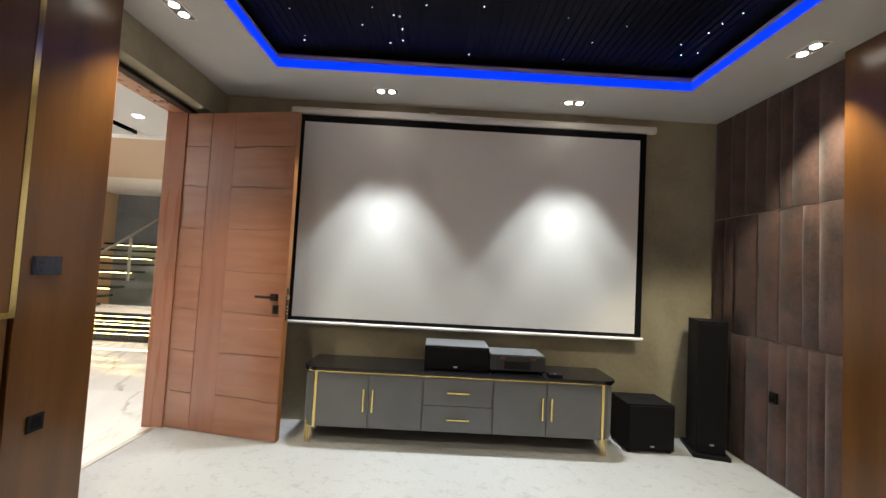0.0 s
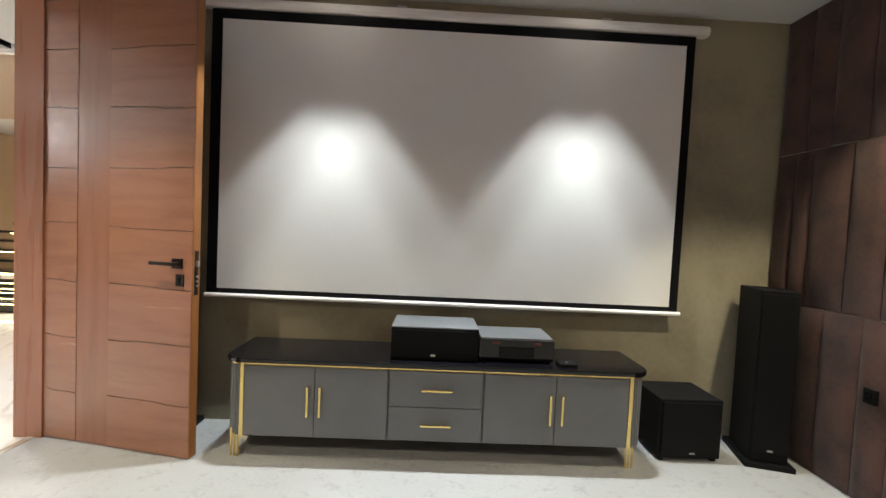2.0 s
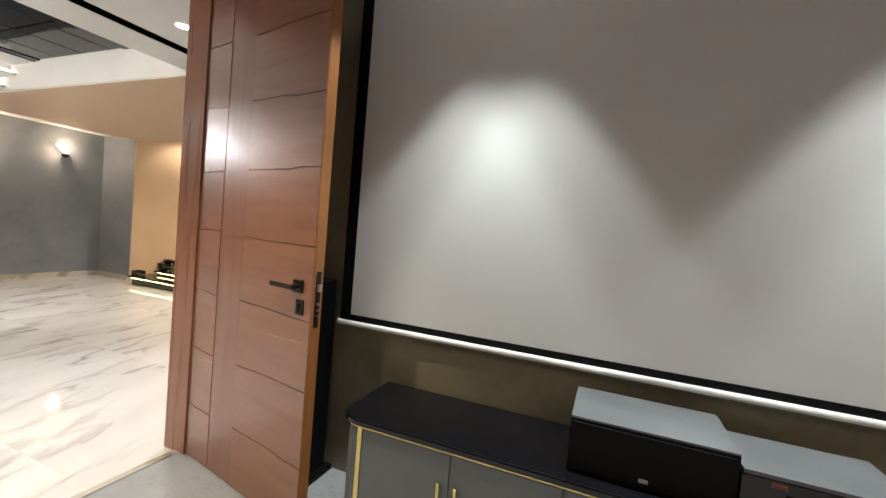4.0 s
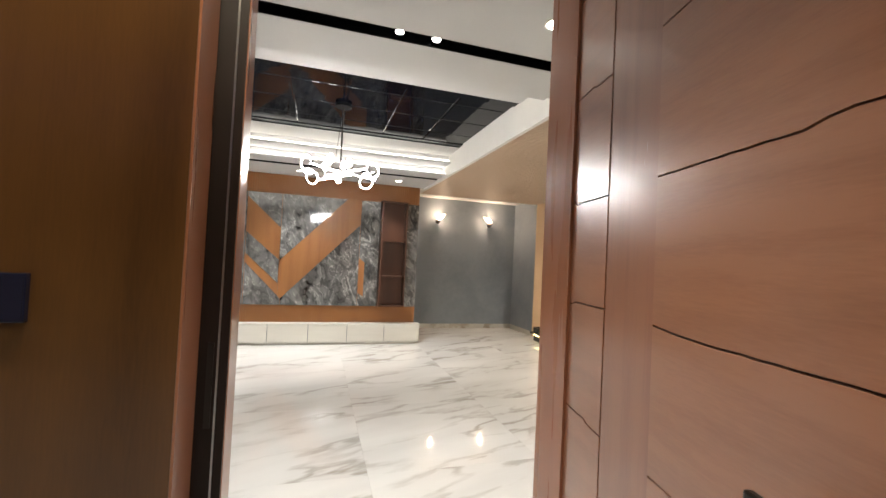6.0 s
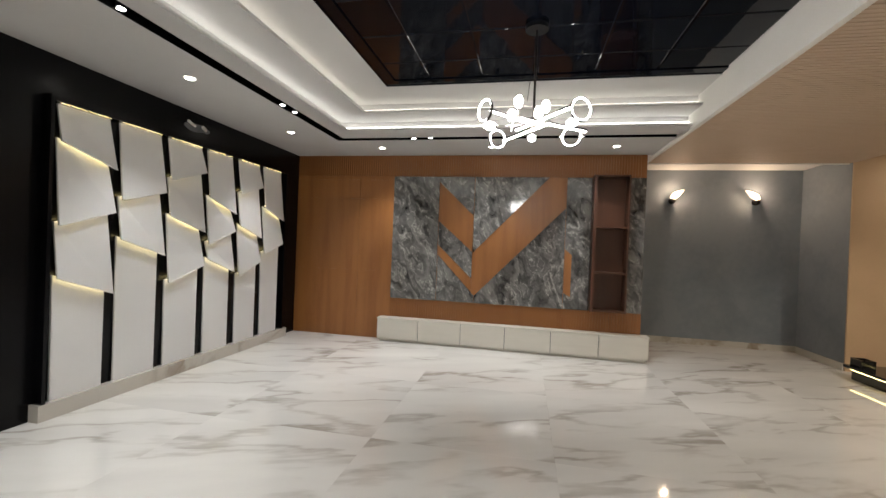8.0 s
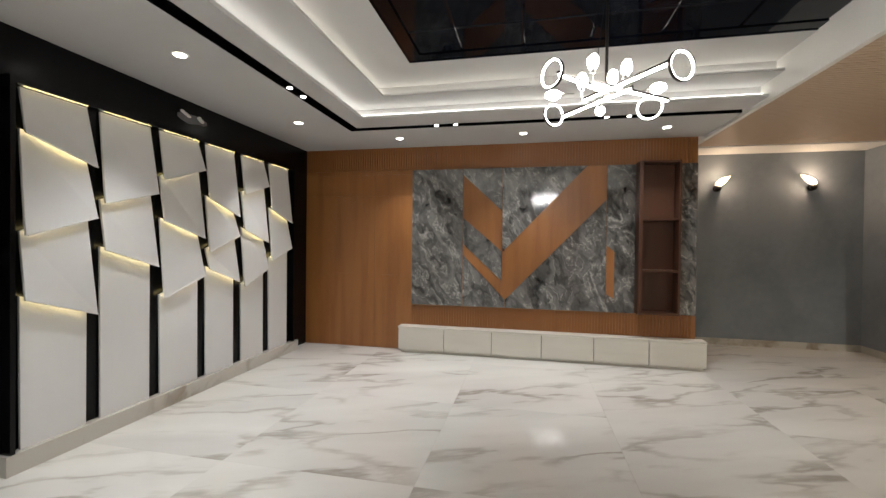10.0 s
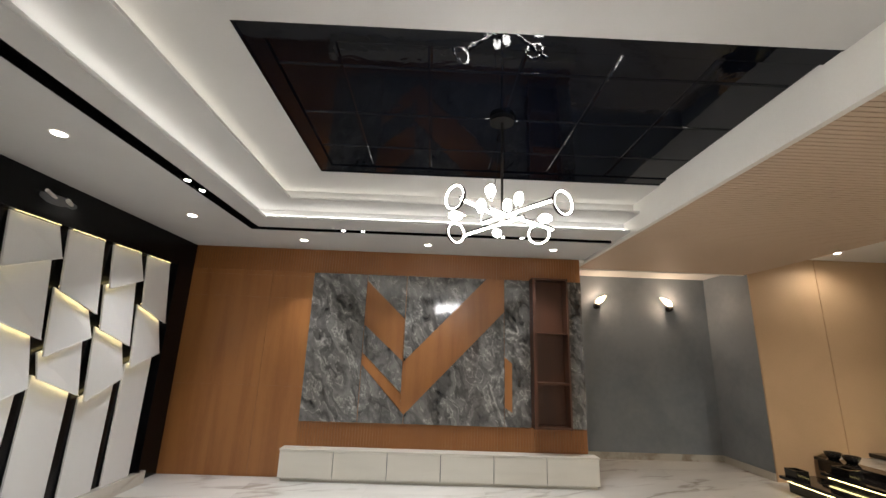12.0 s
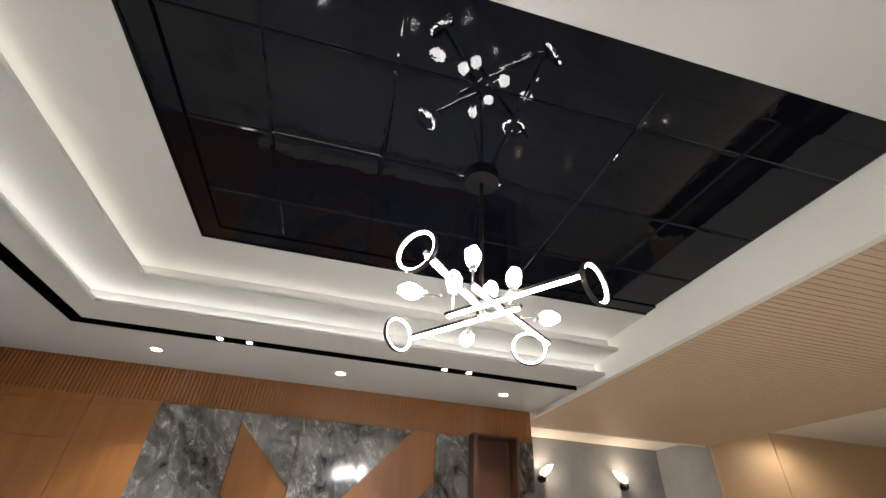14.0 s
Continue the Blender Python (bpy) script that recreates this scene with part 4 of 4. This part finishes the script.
# ---------- hall: chandelier ----------
CX, CY = -4.86, 2.585
ch = thing("chandelier", (CX, CY, 2.78), "modern dark metal chandelier with lit bars, light rings and crystal bulbs", "chandelier")
bm = bmesh.new()
rod(bm, (CX, CY, 2.752), (CX, CY, 2.785), 0.075, n=32)
part("ceiling_rose", bm, "black_matte", ch)
bm = bmesh.new()
rod(bm, (CX, CY, 2.16), (CX, CY, 2.755), 0.008)
rod(bm, (CX, CY, 2.10), (CX, CY, 2.18), 0.02, n=16)
part("stem", bm, "dark_metal", ch)
bm = bmesh.new()
rod(bm, (CX, CY, 2.75), (CX - 0.03, CY - 0.045, 2.30), 0.0025, n=6)
part("cable", bm, "black_matte", ch)
arms = [((-4.914, 2.466, 2.108), (-4.545, 2.80, 2.136)), ((-5.09, 2.375, 2.082), (-4.748, 2.689, 2.106)),
        ((-4.60, 2.32, 2.143), (-4.88, 2.60, 2.132)), ((-4.704, 2.497, 2.126), (-5.069, 2.949, 2.137))]
rings = [(-4.56, 2.85, 2.127, 28), (-5.135, 2.332, 2.112, 32), (-4.588, 2.292, 2.143, -46), (-5.05, 2.848, 2.10, -20)]
for (a, b), (rx, ry, rz, turn) in zip(arms, rings):
    a, b = Vector(a), Vector(b)
    d = (b - a).normalized()
    side = d.cross(Vector((0, 0, 1))).normalized()
    m = Matrix.Translation((a + b) / 2) @ Matrix((d, side, side.cross(d))).transposed().to_4x4()
    bm = bmesh.new()
    L = (b - a).length / 2
    box(bm, -L, L, -0.008, 0.008, 0.004, 0.016)
    bm.transform(m)
    arm = part("arm", bm, "dark_metal", ch)
    bm = bmesh.new()
    box(bm, -L + 0.01, L - 0.01, -0.0045, 0.0045, -0.005, 0.0038)
    bm.transform(m)
    part("light_bar", bm, "bar_glow", arm, "white lit bar")
    rm = Matrix.Translation((rx, ry, rz)) @ Matrix.Rotation(radians(turn), 4, "Z") @ Matrix.Rotation(radians(90), 4, "Y")
    bm = bmesh.new()
    prof = [(0.067, -0.008), (0.071, -0.008), (0.071, 0.008), (0.067, 0.008)]
    loops = []
    for i in range(36):
        t = 2 * math.pi * i / 36
        loops.append([bm.verts.new(rm @ Vector((r * math.cos(t), r * math.sin(t), h))) for r, h in prof])
    for i in range(36):
        for j in range(4):
            bm.faces.new((loops[i][j], loops[(i + 1) % 36][j], loops[(i + 1) % 36][(j + 1) % 4], loops[i][(j + 1) % 4]))
    bmesh.ops.recalc_face_normals(bm, faces=bm.faces)
    hoop = part("ring", bm, "dark_metal", ch, "dark metal hoop")
    bm = bmesh.new()
    torus(bm, rm, 0.0630, 0.0036)
    smooth(part("ring_light", bm, "bar_glow", hoop, "lit inner ring"))


def crystal(x, y, z, tip, seed):
    rnd = random.Random(seed)
    m = Matrix.Translation((x, y, z)) @ Vector(tip).to_track_quat("Z", "Y").to_matrix().to_4x4()
    bm = bmesh.new()
    prof = [(-0.036, 0.016), (-0.014, 0.027), (0.012, 0.026), (0.034, 0.013)]
    loops = []
    for h, r in prof:
        loops.append([bm.verts.new(m @ Vector((r * rnd.uniform(0.88, 1.12) * math.cos(a), r * rnd.uniform(0.88, 1.12) * math.sin(a), h + rnd.uniform(-0.004, 0.004)))) for a in np.linspace(0, 2 * math.pi, 7, endpoint=False)])
    for i in range(len(prof) - 1):
        for j in range(7):
            bm.faces.new((loops[i][j], loops[i][(j + 1) % 7], loops[i + 1][(j + 1) % 7], loops[i + 1][j]))
    bm.faces.new(loops[0][::-1]), bm.faces.new(loops[-1])
    bulb = part("crystal_bulb", bm, "crystal", ch, "faceted glowing crystal")
    bm = bmesh.new()
    base = m @ Vector((0, 0, -0.055))
    rod(bm, m @ Vector((0, 0, -0.034)), base, 0.012, n=10)
    foot = m @ Vector((0, 0, -0.105))
    rod(bm, base, foot, 0.004, n=8)
    part("stem", bm, "steel", bulb, "bright metal cup and stem")


for n, (x, y, z, tip) in enumerate(((-4.665, 2.489, 2.218, (0, 0, 1)), (-4.843, 2.614, 2.205, (0.5, 0.1, 0.9)), (-4.725, 2.655, 2.205, (0.1, 0.15, 1)), (-4.745, 2.448, 2.16, (0, 0, 1)),
                                    (-4.75, 2.306, 2.098, (0, -1, 0.0)), (-4.83, 2.83, 2.13, (0.1, 1, 0.1)), (-5.02, 2.58, 2.086, (-1, 0.2, -0.1)))):
    crystal(x, y, z, tip, n)

# ---------- stairs ----------
low = thing("low_steps", (-5.6, 6.6, 0), "two wide black granite steps with warm light strips under the nosing", "steps")
block("riser", "granite", -7.52, -2.34, 6.21, 6.60, 0.0, 0.118, low)
block("tread", "granite", -7.60, -2.34, 6.175, 6.60, 0.118, 0.15, low, bevel=0.003)
block("riser", "granite", -7.40, -2.34, 6.57, 6.90, 0.15, 0.196, low)
block("tread", "granite", -7.46, -2.34, 6.53, 6.90, 0.196, 0.226, low, bevel=0.003)
block("riser", "granite", -7.885, -2.34, 6.901, 7.0, 0.15, 0.272, low)
block("tread", "granite", -7.885, -2.34, 6.86, 7.06, 0.272, 0.30, low, bevel=0.003)
block("platform", "skirting_marble", -7.885, -2.34, 7.061, 8.1, 0.0, 0.298, low, "pale marble landing")
for x, y, z in ((-7.50, 6.185, 0.111), (-7.38, 6.54, 0.189), (-6.95, 6.87, 0.265)):
    bm = bmesh.new()
    box(bm, x, -2.36, y, y + 0.008, z - 0.001, z + 0.005)
    part("light_strip", bm, "led_step", low, "warm light strip")
flight = thing("staircase", (-7.1, 7.55, 0.30), "floating black granite treads with light strips against the beige wall", "stairs")
for i in range(9):
    y, z = 7.548 + 0.28 * i, 0.355 + 0.148 * i
    tr = block("tread", "granite", -7.885, -6.30, y, y + 0.32, z - 0.045, z, flight, bevel=0.003)
    if i % 2 == 0:
        bm = bmesh.new()
        box(bm, -7.66, -6.36, y + 0.004, y + 0.014, z - 0.053, z - 0.046)
        part("light_strip", bm, "led_step", tr, "warm light strip")
rail = thing("stair_railing", (-6.3, 7.3, 0.46), "steel handrail with posts and glass along the stairs", "railing")
a, b = Vector((-6.28, 7.45, 1.15)), Vector((-6.28, 10.05, 2.52))
bm = bmesh.new()
rod(bm, a, b, 0.022)
part("handrail", bm, "steel", rail)
for i in (0, 3, 6):
    y, z = 7.60 + 0.28 * i, 0.31 + 0.148 * i
    block("post", "steel", -6.298, -6.262, y, y + 0.05, z, z + 0.88, rail)
# polished black pieces left on the steps
for x, y, z, sx, sy, sz in ((-7.50, 6.30, 0.15, 0.16, 0.14, 0.085), (-7.26, 6.64, 0.226, 0.2, 0.14, 0.09)):
    t = thing("stone_planter", (x, y, z), "small black polished stone trough resting on the steps", "planter", "stone troughs")
    bm = bmesh.new()
    prism(bm, [(x - sx / 2 * 0.8, y - sy / 2 * 0.8), (x + sx / 2 * 0.8, y - sy / 2 * 0.8), (x + sx / 2 * 0.8, y + sy / 2 * 0.8), (x - sx / 2 * 0.8, y + sy / 2 * 0.8)], z, z + 0.01)
    for u0, u1, v0, v1 in ((-1, 1, -1, -0.8), (-1, 1, 0.8, 1), (-1, -0.85, -0.8, 0.8), (0.85, 1, -0.8, 0.8)):
        box(bm, x + u0 * sx / 2, x + u1 * sx / 2, y + v0 * sy / 2, y + v1 * sy / 2, z, z + sz)
    part("trough", bm, "granite", t)
for x, y in ((-7.75, 6.98), (-7.56, 7.01)):
    t = thing("bowl", (x, y, 0.30), "shallow round black polished bowl standing on the landing", "bowl", "black bowls")
    prof = [(0.0, 0.0), (0.045, 0.0), (0.07, 0.03), (0.085, 0.075), (0.079, 0.075), (0.06, 0.03), (0.0, 0.012)]
    bm = bmesh.new()
    loops = [[bm.verts.new((x + r * math.cos(k * math.pi / 12), y + r * math.sin(k * math.pi / 12), 0.30 + h)) for k in range(24)] for r, h in prof[1:-1]]
    for p, q in zip(loops, loops[1:]):
        for k in range(24):
            bm.faces.new((p[k], p[(k + 1) % 24], q[(k + 1) % 24], q[k]))
    bm.faces.new(loops[0][::-1]), bm.faces.new(loops[-1])
    bmesh.ops.recalc_face_normals(bm, faces=bm.faces)
    smooth(part("shell", bm, "granite", t))
pend = thing("loose_cable", (-4.97, 5.25, 2.5), "white cable end with connector hanging from the soffit", "cable")
bm = bmesh.new()
rod(bm, (-4.97, 5.25, 2.42), (-4.97, 5.25, 2.512), 0.003, n=6)
rod(bm, (-4.97, 5.25, 2.35), (-4.97, 5.25, 2.42), 0.012, n=10)
rod(bm, (-4.97, 5.25, 2.35), (-4.97, 5.26, 2.31), 0.002, n=6)
part("connector", bm, "white_paint", pend)
